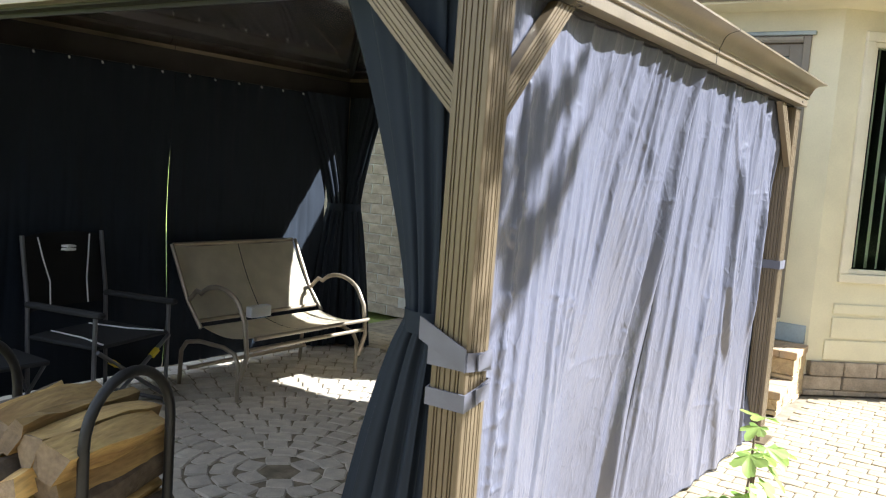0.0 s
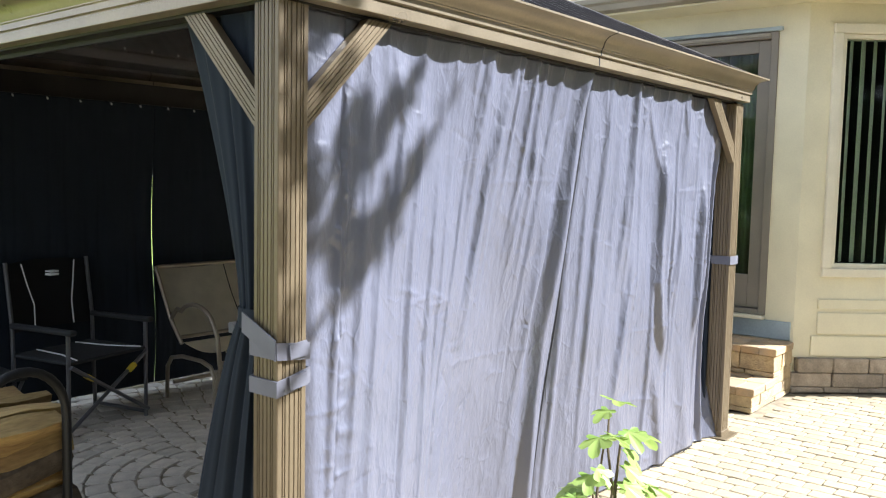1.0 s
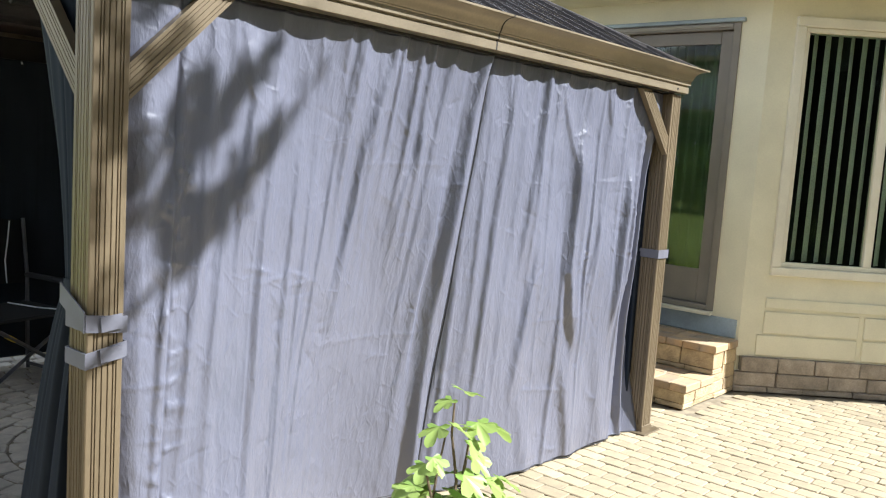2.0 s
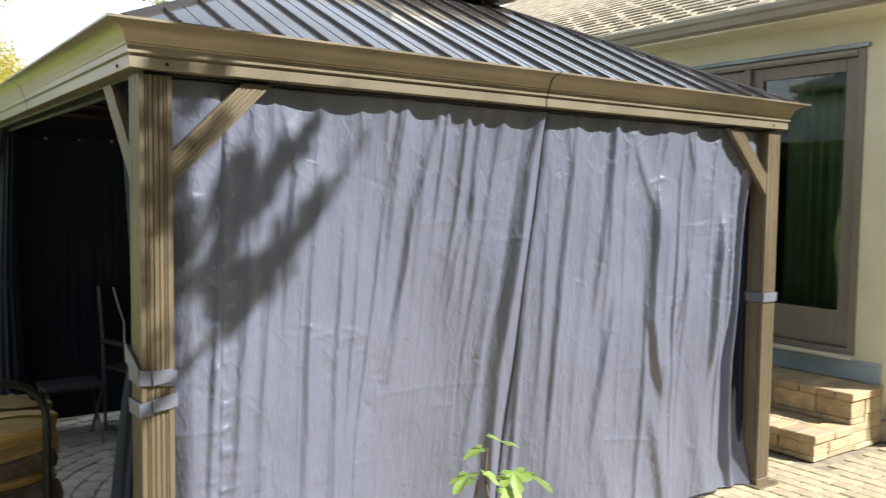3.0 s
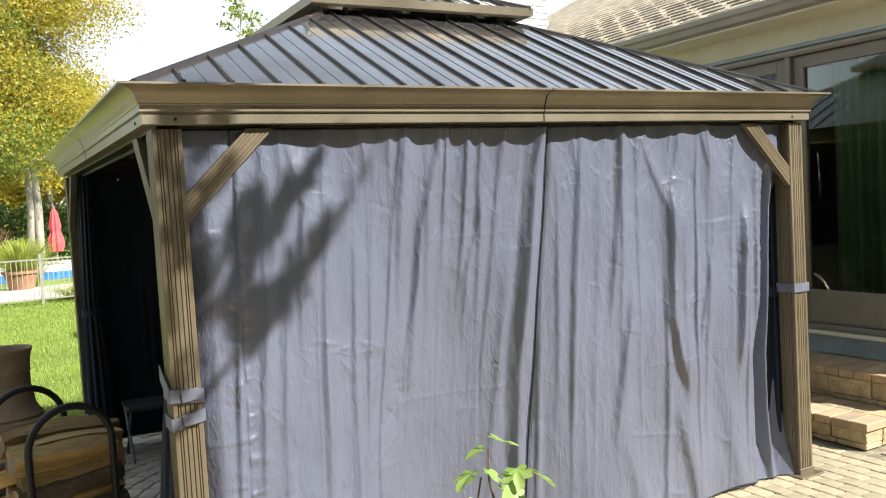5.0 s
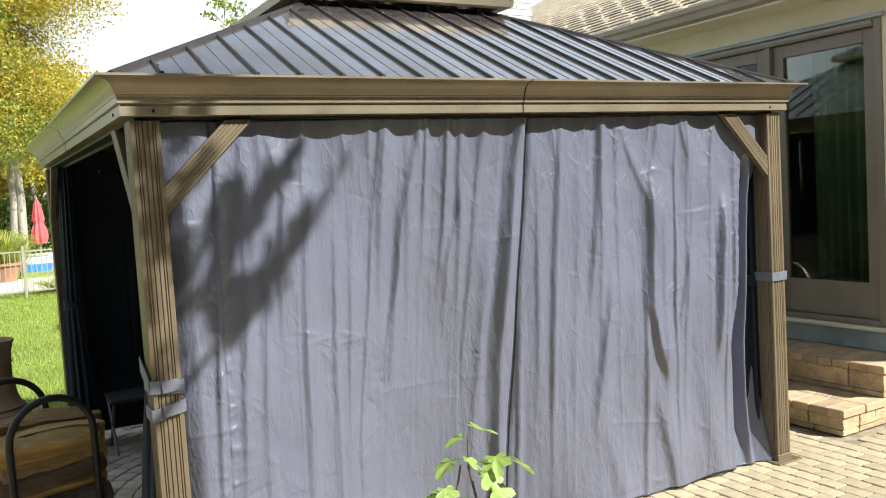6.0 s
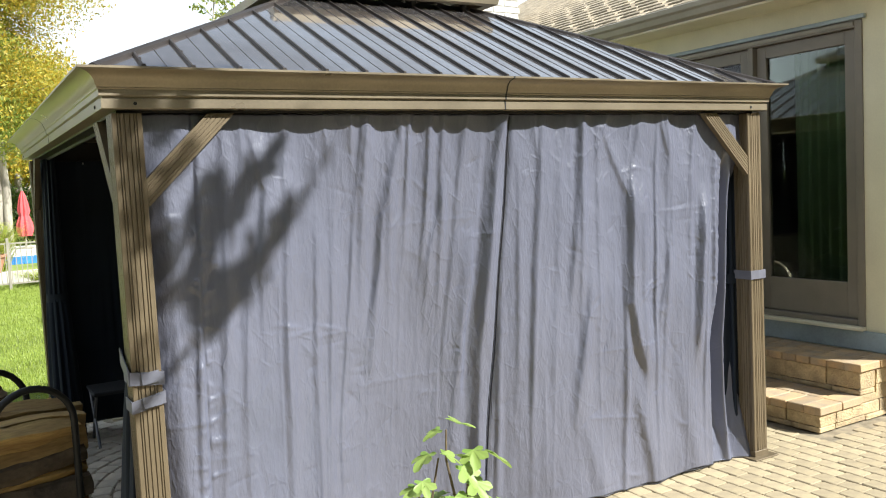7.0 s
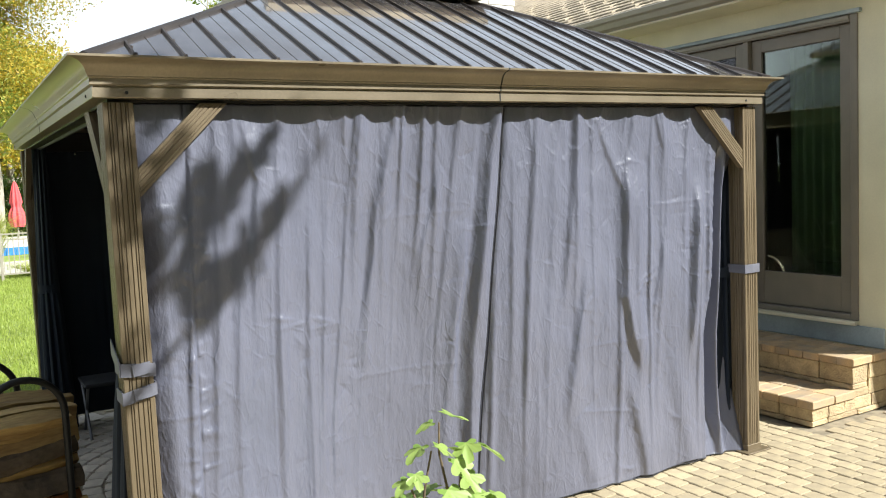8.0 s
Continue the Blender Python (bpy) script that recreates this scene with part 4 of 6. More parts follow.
def soft_folds(X, Z, seed, x0, x1):
    """Broad hanging folds, pleats under the rail, fine straight creases and small crumples."""
    rnd = random.Random(seed)
    T = (H - Z) / H
    y = np.zeros_like(X)
    n = int((x1 - x0) / 0.12)
    for i in range(n):
        c = x0 + (i + rnd.uniform(0.1, 0.9)) * (x1 - x0) / n
        drift, w, a = rnd.uniform(-0.10, -0.02), rnd.uniform(0.020, 0.042), rnd.uniform(0.006, 0.017)
        zc, zl = rnd.uniform(0.3, 1.9), rnd.uniform(0.4, 1.0)
        d = X - (c + drift * T + 0.010 * np.sin(2.6 * Z + rnd.uniform(0, 6)))
        y -= a * np.where(d < 0, np.exp(-(d / (0.5 * w)) ** 2), np.exp(-(d / w) ** 2)) * np.exp(-((Z - zc) / zl) ** 2)
    # long thin creases
    for i in range(int((x1 - x0) / 0.06)):
        c, drift, a = rnd.uniform(x0, x1), rnd.uniform(-0.09, -0.03), rnd.uniform(0.0015, 0.0045)
        zc, zl = rnd.uniform(0.2, 1.8), rnd.uniform(0.2, 0.6)
        d = X - (c + drift * T + 0.006 * np.sin(3 * Z + rnd.uniform(0, 6)))
        y -= a * np.exp(-np.abs(d) / 0.010) * np.exp(-((Z - zc) / zl) ** 4)
    # pleats below the rail, each fading at its own depth
    c = x0
    while c < x1:
        step = rnd.uniform(0.11, 0.25)
        deep, a, sl = rnd.uniform(0.10, 0.34), rnd.uniform(0.012, 0.026), rnd.uniform(-0.35, 0.15)
        d = X - (c + sl * (H - Z))
        y -= a * np.where(d < 0, np.exp(-np.abs(d) / 0.030), np.exp(-np.abs(d) / 0.055)) * np.exp(-((H - Z) / deep) ** 1.5)
        c += step
    # crumples: short straight creases, some in pairs
    for i in range(int(110 * (x1 - x0))):
        cx, cz, an = rnd.uniform(x0, x1), rnd.uniform(0.05, 1.95), rnd.choice((0.5, -0.5, 1.0, -0.9, 0.1)) + rnd.uniform(-0.3, 0.3)
        ln, w, a = rnd.uniform(0.015, 0.08), rnd.uniform(0.006, 0.012), rnd.choice((-1, 1)) * rnd.uniform(0.0008, 0.0042)
        u = (X - cx) * math.cos(an) + (Z - cz) * math.sin(an)
        v = -(X - cx) * math.sin(an) + (Z - cz) * math.cos(an)
        y += a * np.exp(-(u / ln) ** 2) * np.exp(-np.abs(v) / w)
    for k in range(9):
        fx, fz = rnd.uniform(5, 16), rnd.uniform(2, 9)
        y += 0.0016 * np.sin(fx * X + fz * Z + rnd.uniform(0, 6))
    return y


def fold(X, Z, line, w_left, w_right, amp, z0=-1.0, z1=3.0, soft=0.07):
    """A fold standing out by amp along a line of (z, x), between the heights z0 and z1."""
    line = sorted(line)
    d = X - np.interp(Z, [p[0] for p in line], [p[1] for p in line])
    prof = np.where(d < 0, np.exp(-(d / w_left) ** 2), np.exp(-(d / w_right) ** 2))
    gate = 1 / (1 + np.exp(-(Z - z0) / soft)) / (1 + np.exp((Z - z1) / soft))
    return -amp * prof * gate


def pucker(X, Z, x, reach, amp, seed):
    """Small cross wrinkles that run out from a gathered seam."""
    rnd = random.Random(seed)
    y = np.zeros_like(X)
    z = 0.05
    while z < 1.93:
        sl, a, w, ln = rnd.uniform(-0.9, 0.9), rnd.uniform(0.3, 1.0) * amp, rnd.uniform(0.008, 0.022), rnd.uniform(0.3, 1.0) * reach
        side = rnd.choice((-1, 1))
        u = (X - x) * side
        y -= a * np.exp(-((Z - z - sl * (X - x)) / w) ** 2) * np.clip(u / 0.01, 0, 1) * np.exp(-(np.maximum(u, 0) / ln) ** 2)
        z += rnd.uniform(0.012, 0.05)
    return y


def bulge(X, Z):
    T = np.clip((H - Z) / H, 0, 1)
    return 0.056 + 0.27 * np.exp(-((X - 1.30) / 0.55) ** 2) * T ** 0.9 + 0.02 * np.exp(-((X - 2.5) / 0.5) ** 2) * T


def cloth_grid(name, X, Y, Z, parent, mat, label="", reverse_mat=None):
    nj, ni = X.shape
    verts = np.stack([X, Y, Z], -1).reshape(-1, 3) - np.array(BASE[parent])
    i, j = np.meshgrid(np.arange(ni - 1), np.arange(nj - 1))
    a = (j * ni + i).ravel()
    faces = np.stack([a, a + 1, a + ni + 1, a + ni], -1)
    me = bpy.data.meshes.new(name)
    me.from_pydata(verts.tolist(), [], faces.tolist())
    me.materials.append(mat)
    me.shade_smooth()
    ob = new(name, me)
    ob.parent = parent
    BASE[ob] = BASE[parent]
    s = ob.modifiers.new("thickness", "SOLIDIFY")
    s.thickness, s.offset = 0.002, 0
    # second face defaults to the cloth darkened for the inside shade
    me.materials.append(reverse_mat or M_DIMCLOTH)
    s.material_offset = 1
    return tagged(ob, label)


def zip_x(Z):
    T = (H - Z) / H
    return 1.797 - 0.151 * T + 0.003 * np.sin(9 * Z)


def front_y(X, Z):
    """The closed front curtain's surface, both panels."""
    y = bulge(X, Z)
    side = np.clip((X - zip_x(Z)) / 0.03, -1, 1)
    y = y + soft_folds(X, Z, 3, 0.1, 1.78) * np.clip(-side, 0, 1) + soft_folds(X, Z, 8, 1.7, 3.4) * np.clip(side, 0, 1)
    # stitched side seams, puckered; the strip by the near post billows
    sx = 0.272 + 0.012 * Z
    y -= 0.018 * np.exp(-((X - 0.20) / 0.06) ** 2) * (0.6 + 0.4 * np.sin(4.1 * Z + 0.6))
    y += 0.006 * np.exp(-((X - sx) / 0.007) ** 2)
    y += pucker(X, Z, sx, 0.075, 0.008, 5)
    y += pucker(X, Z, 3.165 + 0.02 * (Z - 1), 0.05, 0.008, 6) * np.clip((Z - 0.4) / 0.3, 0, 1) * np.clip((1.58 - Z) / 0.15, 0, 1)
    # the cloth turns in behind the near post
    y += 0.085 * np.clip((0.19 - X) / 0.10, 0, 1) ** 1.5 * (0.15 + 0.85 * np.clip((1.85 - Z) / 0.35, 0, 1))
    # creases and folds of the wide panel
    y += fold(X, Z, [(1.94, 0.52), (1.69, 0.576), (1.40, 0.542)], 0.016, 0.09, 0.020, 1.22, 1.86)
    y += fold(X, Z, [(1.93, 1.014), (1.36, 0.968), (0.58, 0.889)], 0.010, 0.07, 0.008, 0.35)
    y += fold(X, Z, [(1.37, 0.789), (0.61, 0.754)], 0.012, 0.06, 0.006, 0.4, 1.5)
    y += fold(X, Z, [(1.21, 0.473), (0.87, 0.446)], 0.008, 0.05, 0.007, 0.85, 1.25)
    y += fold(X, Z, [(1.34, 1.109), (0.98, 1.034)], 0.014, 0.05, 0.010, 0.9, 1.45)
    y += fold(X, Z, [(1.91, 1.205), (1.55, 1.123), (0.95, 1.067)], 0.022, 0.07, 0.017, 0.85)
    y += fold(X, Z, [(1.73, 1.46), (1.33, 1.36)], 0.020, 0.06, 0.013, 1.15, 1.8)
    y += fold(X, Z, [(1.91, 1.536), (0.87, 1.449)], 0.014, 0.05, 0.010, 0.75)
    # the placket stands out before the zipper, with a deep trough on its shaded side
    y += fold(X, Z, [(1.97, 1.742), (1.46, 1.688), (0.85, 1.632), (0.2, 1.615)], 0.022, 0.045, 0.034) * (0.75 + 0.25 * np.sin(5.2 * Z + 0.8))
    y += 0.012 * np.exp(-((X - np.interp(Z, [0.2, 0.63, 0.97, 1.46, 1.94], [1.575, 1.570, 1.578, 1.640, 1.695])) / 0.030) ** 2) * (1 - 0.5 * np.clip((0.75 - Z) / 0.15, 0, 1))
    y += fold(X, Z, [(1.20, 1.58), (0.97, 1.535), (0.63, 1.53)], 0.045, 0.020, 0.020, 0.75, 1.35)
    y += 0.012 * np.exp(-((X - zip_x(Z)) / 0.012) ** 2)
    # folds of the narrow panel
    y += fold(X, Z, [(1.91, 1.984), (0.76, 1.914)], 0.020, 0.06, 0.012, 0.6)
    y += fold(X, Z, [(1.95, 2.22), (1.59, 2.199), (0.97, 2.131), (0.45, 2.151)], 0.020, 0.07, 0.018, 1.1)
    y += fold(X, Z, [(1.07, 2.262), (0.72, 2.194), (0.45, 2.151)], 0.024, 0.06, 0.022, 0.45, 1.12)
    y += fold(X, Z, [(1.94, 2.349), (1.58, 2.522)], 0.016, 0.05, 0.012, 1.55, 1.9)
    y += fold(X, Z, [(1.96, 2.612), (1.61, 2.535), (1.01, 2.515), (0.61, 2.620)], 0.024, 0.12, 0.018, 1.6)
    y += fold(X, Z, [(1.63, 2.545), (1.01, 2.520), (0.80, 2.56), (0.61, 2.625)], 0.026, 0.13, 0.050, 0.66, 1.60, 0.06)
    y += fold(X, Z, [(1.94, 2.762), (1.78, 2.811)], 0.014, 0.05, 0.012, 1.72)
    y += fold(X, Z, [(1.44, 2.843), (0.89, 2.743)], 0.014, 0.06, 0.009, 0.8, 1.5)
    y += fold(X, Z, [(1.75, 3.09), (1.50, 3.075), (0.78, 3.005)], 0.024, 0.05, 0.045, 0.72, 1.50, 0.05)
    y += fold(X, Z, [(0.40, 2.22), (0.05, 2.30)], 0.05, 0.08, 0.018, -1, 0.36)
    y += fold(X, Z, [(0.50, 2.56), (0.05, 2.66)], 0.03, 0.09, 0.026, -1, 0.48)
    y += fold(X, Z, [(0.75, 2.86), (0.05, 2.98)], 0.06, 0.07, 0.022, -1, 0.62)
    # packing creases across both panels and a crushed patch
    y -= 0.0030 * np.exp(-np.abs(Z - 0.785 - 0.012 * np.sin(2.2 * X)) / 0.007) * np.clip(0.4 + np.sin(5.3 * X + 1), 0, 1)
    y -= 0.0026 * np.exp(-np.abs(Z - 1.50 + 0.02 * np.sin(2.9 * X)) / 0.007) * np.clip(np.sin(4.1 * X + 2.2), 0, 1)
    for k, (x, z, sl) in enumerate(((0.66, 1.12, -0.25), (0.70, 1.085, 0.05), (0.84, 1.09, -0.3), (0.85, 1.06, 0.0), (2.66, 1.10, 0.5), (2.63, 1.06, 0.8), (2.70, 1.08, 0.3))):
        y -= 0.0060 * np.exp(-((X - x) / 0.07) ** 2) * np.exp(-np.abs(Z - z - sl * (X - x)) / 0.008)
    y -= 0.004 * np.exp(-np.abs(Z - 0.415 + 0.15 * (X - 2.39)) / 0.008) * np.clip((0.17 - np.abs(X - 2.39)) / 0.02, 0, 1)
    # the recess at the end by the post, with one standing fold
    hang = np.clip((1.80 - Z) / 0.25, 0, 1) * np.clip((Z + 0.10) / 0.5, 0, 1)
    edge = np.interp(Z, [0.05, 0.72, 1.1, 1.7], [3.11, 3.11, 3.185, 3.225])
    y += 0.13 * np.clip((X - edge) / 0.035, 0, 1) * hang
    crest = np.interp(Z, [0.0, 0.72, 1.18, 1.65], [3.25, 3.235, 3.268, 3.296])
    y -= 0.11 * np.where(X < crest, np.exp(-((X - crest) / 0.020) ** 2), np.exp(-((X - crest) / 0.032) ** 2)) * hang
    y -= 0.06 * np.clip((X - 3.30) / 0.08, 0, 1) * np.clip((0.9 - Z) / 0.5, 0, 1)
    # clear of the knee braces at both ends
    ends = np.clip((Z - 1.52) / 0.10, 0, 1) * np.clip(np.clip((0.54 - X) / 0.08, 0, 1) + np.clip((X - 2.98) / 0.08, 0, 1), 0, 1)
    low = -0.035 + 0.073 * ends
    return np.where(y < low + 0.012, low + 0.012 * np.exp(np.minimum(y - low - 0.012, 0) / 0.012), y)


front = thing("curtain", (1.75, 0.07, 0), "grey lilac polyester curtain, zipped shut across the gazebo front", "curtain")
zs = np.linspace(0.008, H + 0.012, 270)
for nm, u0, u1 in (("left_panel", 0, 1), ("right_panel", 1, 2)):
    U = np.linspace(u0, u1, 420)
    UU, Z = np.meshgrid(U, zs)
    X = np.where(UU <= 1, 0.095 + (zip_x(Z) - 0.0005 - 0.095) * UU, zip_x(Z) + 0.0005 + (3.405 - zip_x(Z) - 0.0005) * (UU - 1))
    # the hem is uneven
    Zh = Z + (0.012 * np.sin(X * 7) + 0.01 * np.sin(X * 17 + 1)) * np.clip((0.3 - Z) / 0.3, 0, 1)
    Zh = Zh - 0.02 * np.exp(-((X - 1.3) / 0.5) ** 2) * np.clip((0.5 - Z) / 0.5, 0, 1)
    cloth_grid("panel", X, front_y(X, Z), np.maximum(Zh, 0.008), front, M_FABRIC)
# zipper: two tapes and a coil
bm = bmesh.new()
zz = np.linspace(0.03, H - 0.01, 120)
for off, r in ((-0.009, 0.0032), (0.005, 0.0038)):
    xx = zip_x(zz) + off
    yy = front_y(xx, zz) - 0.002
    tube(bm, [(x, y, z) for x, y, z in zip(xx, yy, zz)], r, 6)
part("zipper", bm, M_ZIP, front, "black zipper", smooth=60)
# hem stitched along the foot
for xa, xb in ((0.11, 1.62), (1.66, 3.39)):
    xx = np.linspace(xa, xb, 120)
    z1 = np.full_like(xx, 0.05)
    bm = bmesh.new()
    tube(bm, [(x, y - 0.002, 0.012 + 0.008 * math.sin(x * 9)) for x, y in zip(xx, front_y(xx, np.full_like(xx, 0.02)))], 0.0025, 6)
    part("hem", bm, M_ZIP, front, smooth=60)

# the back curtain, shut, with a light gap at its zipper
back = thing("curtain", (1.75, 3.42, 0), "grey lilac polyester curtain, zipped shut across the gazebo back", "curtain")
for x0, x1, sd in ((0.1, 1.7095, 21), (1.7125, 3.2, 22)):
    X, Z = np.meshgrid(np.linspace(x0, x1, 120), np.linspace(0.055, H, 90))
    wob = 0.012 * np.sin(Z * 4) * np.where(X < 1.711, np.clip((X - 1.3) / 0.4, 0, 1), np.clip((2.1 - X) / 0.4, 0, 1))
    # the face towards the room has the gazebo's shade in its colour
    cloth_grid("panel", X + wob, 3.42 - 0.5 * fold_field(X, Z, sd, x0, x1), Z, back, M_DIMCLOTH, reverse_mat=M_FABRIC)
for i in range(14):
    bm = bmesh.new()
    x = 0.35 + i * 0.21
    tube(bm, [(x, 3.405, 1.975), (x, 3.395, 1.965)], 0.006, 6)
    part("hook", bm, M_PIPING, back, "white plastic hook")


def tied(name, corner, d, inn, spread, label, seed, tie=1.0, group="tied back curtains", low=0.16, flare=0.0):
    """A curtain drawn to a post and tied: gathered folds, wide at the rail, narrow at the tie."""
    corner, d, inn = Vector(corner), Vector(d), Vector(inn)
    rnd = random.Random(seed)
    lobes = 11
    ph = [rnd.uniform(0, 6) for _ in range(3)]
    base = corner + d * (P + 0.09) + inn * 0.11
    th = thing("curtain", (base.x, base.y, 0), label, "curtain", group)
    bm = bmesh.new()
    rows = []
    nz, nk = 60, 132
    for j in range(nz + 1):
        z = 0.015 + (H - 0.02) * j / nz
        if z > tie:
            u = (z - tie) / (H - tie)
            half = 0.065 + (spread / 2 - 0.065) * u ** 1.3
            thick = 0.055 - 0.02 * u
            cen = 0.075 + (spread / 2 + 0.02 - 0.075) * u ** 1.3
        else:
            u = (tie - z) / tie
            half = 0.065 + (low - 0.065) * u ** 0.7
            thick = 0.055 + 0.035 * u ** 0.7
            cen = 0.075 + (0.07 + 1.3 * flare) * u ** 0.7
        set_in = 0.095 - flare * max(0.0, (tie - z) / tie) ** 0.7
        row = []
        for k in range(nk):
            t = 2 * math.pi * k / nk
            ruff = 1 + 0.22 * math.sin(lobes * t + ph[0] + 0.6 * math.sin(2 * z + ph[1])) + 0.10 * math.sin(23 * t + ph[2] + 1.3 * z)
            q = corner + d * (P + cen + half * math.cos(t) * (1 + 0.12 * math.sin(lobes * t + ph[0]))) + inn * (set_in + thick * math.sin(t) * ruff)
            row.append(bm.verts.new((q.x, q.y, z)))
        rows.append(row)
    for a, b in zip(rows, rows[1:]):
        for k in range(nk):
            bm.faces.new((a[k], a[(k + 1) % nk], b[(k + 1) % nk], b[k]))
    # the bundle's shade is put into the cloth colour
    part("cloth", bm, M_DIMCLOTH, th, smooth=179)
    # tie band round the bundle, its cloth darkened to the shade there
    bm = bmesh.new()
    ring = []
    for z in (tie - 0.03, tie + 0.03):
        ring.append([])
        for k in range(28):
            t = 2 * math.pi * k / 28
            q = corner + d * (P + 0.075 + 0.078 * math.cos(t)) + inn * (0.095 + 0.072 * math.sin(t))
            ring[-1].append(bm.verts.new((q.x, q.y, z)))
    for k in range(28):
        bm.faces.new((ring[0][k], ring[0][(k + 1) % 28], ring[1][(k + 1) % 28], ring[1][k]))
    part("tie_band", bm, M_DIMCLOTH, th, smooth=60)
    return th


tied("a", (0, 0, 0), (0, 1, 0), (1, 0, 0), 0.42, "grey lilac curtain, shade in its colour, tied back to the near gazebo post", 1, 1.09, low=0.19, flare=0.045)
tied("c", (0, W, 0), (0, -1, 0), (1, 0, 0), 0.30, "curtain, shade in its colour, tied back at the far gazebo post", 2, 1.02)
tied("d", (L, W, 0), (0, -1, 0), (-1, 0, 0), 0.34, "curtain, shade in its colour, tied back beside the bench", 3, 1.12)
tied("e", (L, W, 0), (-1, 0, 0), (0, -1, 0), 0.50, "curtain, shade in its colour, gathered in the back corner by the bench", 4, 1.12, low=0.20)
tied("b", (L, 0, 0), (0, 1, 0), (-1, 0, 0), 0.50, "curtain, shade in its colour, tied back to the gazebo post by the steps", 5, 1.05)


def post_strap(x0, y0, z, tilt, h, label, flap=True):
    """A cloth band round a post, a little slack and tilted, with a flap of hook tape."""
    s = thing("strap", (x0 + P / 2, y0 + P / 2, z), label, "strap", "curtain straps")
    bm = bmesh.new()
    g = 0.004
    rings = []
    for gg in (g, g + 0.004):
        loop = [(-gg, -gg), (P * 0.5, -gg - 0.003), (P + gg, -gg), (P + gg, P + gg), (-gg, P + gg)]
        for sg in (-1, 1):
            rings.append([bm.verts.new((x0 + u, y0 + v, z + sg * h / 2 + tilt * (u - P / 2))) for u, v in loop])
    for a, b in ((0, 1), (1, 3), (3, 2), (2, 0)):
        for i in range(5):
            bm.faces.new((rings[a][i], rings[a][(i + 1) % 5], rings[b][(i + 1) % 5], rings[b][i]))
    g = 0.009
    part("band", bm, M_STRAP, s)
    if flap:
        bm = bmesh.new()
        box(bm, -0.035, -0.002, -h / 2 + 0.004, 0.03, 0.002, h / 2 - 0.002, m=pose(x0 + P * 0.62, y0 - g - 0.007, z + 0.004, 0, -6, 0))
        part("flap", bm, M_STRAP, s)
    return s


post_strap(0, 0, 0.925, 0.22, 0.047, "grey lilac cloth strap round the near post, below the tie")
post_strap(0, 0, 1.015, -0.10, 0.050, "grey lilac cloth strap holding the curtain to the near post")
post_strap(L - P, 0, 1.075, 0.0, 0.05, "grey lilac cloth strap round the post by the steps", False)
# link of the upper strap to the tied cloth
bm = bmesh.new()
prism(bm, [(0.0, 0.995), (0.15, 1.06), (0.15, 1.12), (0.0, 1.055)], (0, 1, 0), (0, 0, 1), (-0.013, -0.005, 0), (0.004, 0, 0))
solo("strap", bm, M_STRAP, "grey lilac cloth strap from the near post to the tied curtain", "strap", "curtain straps")

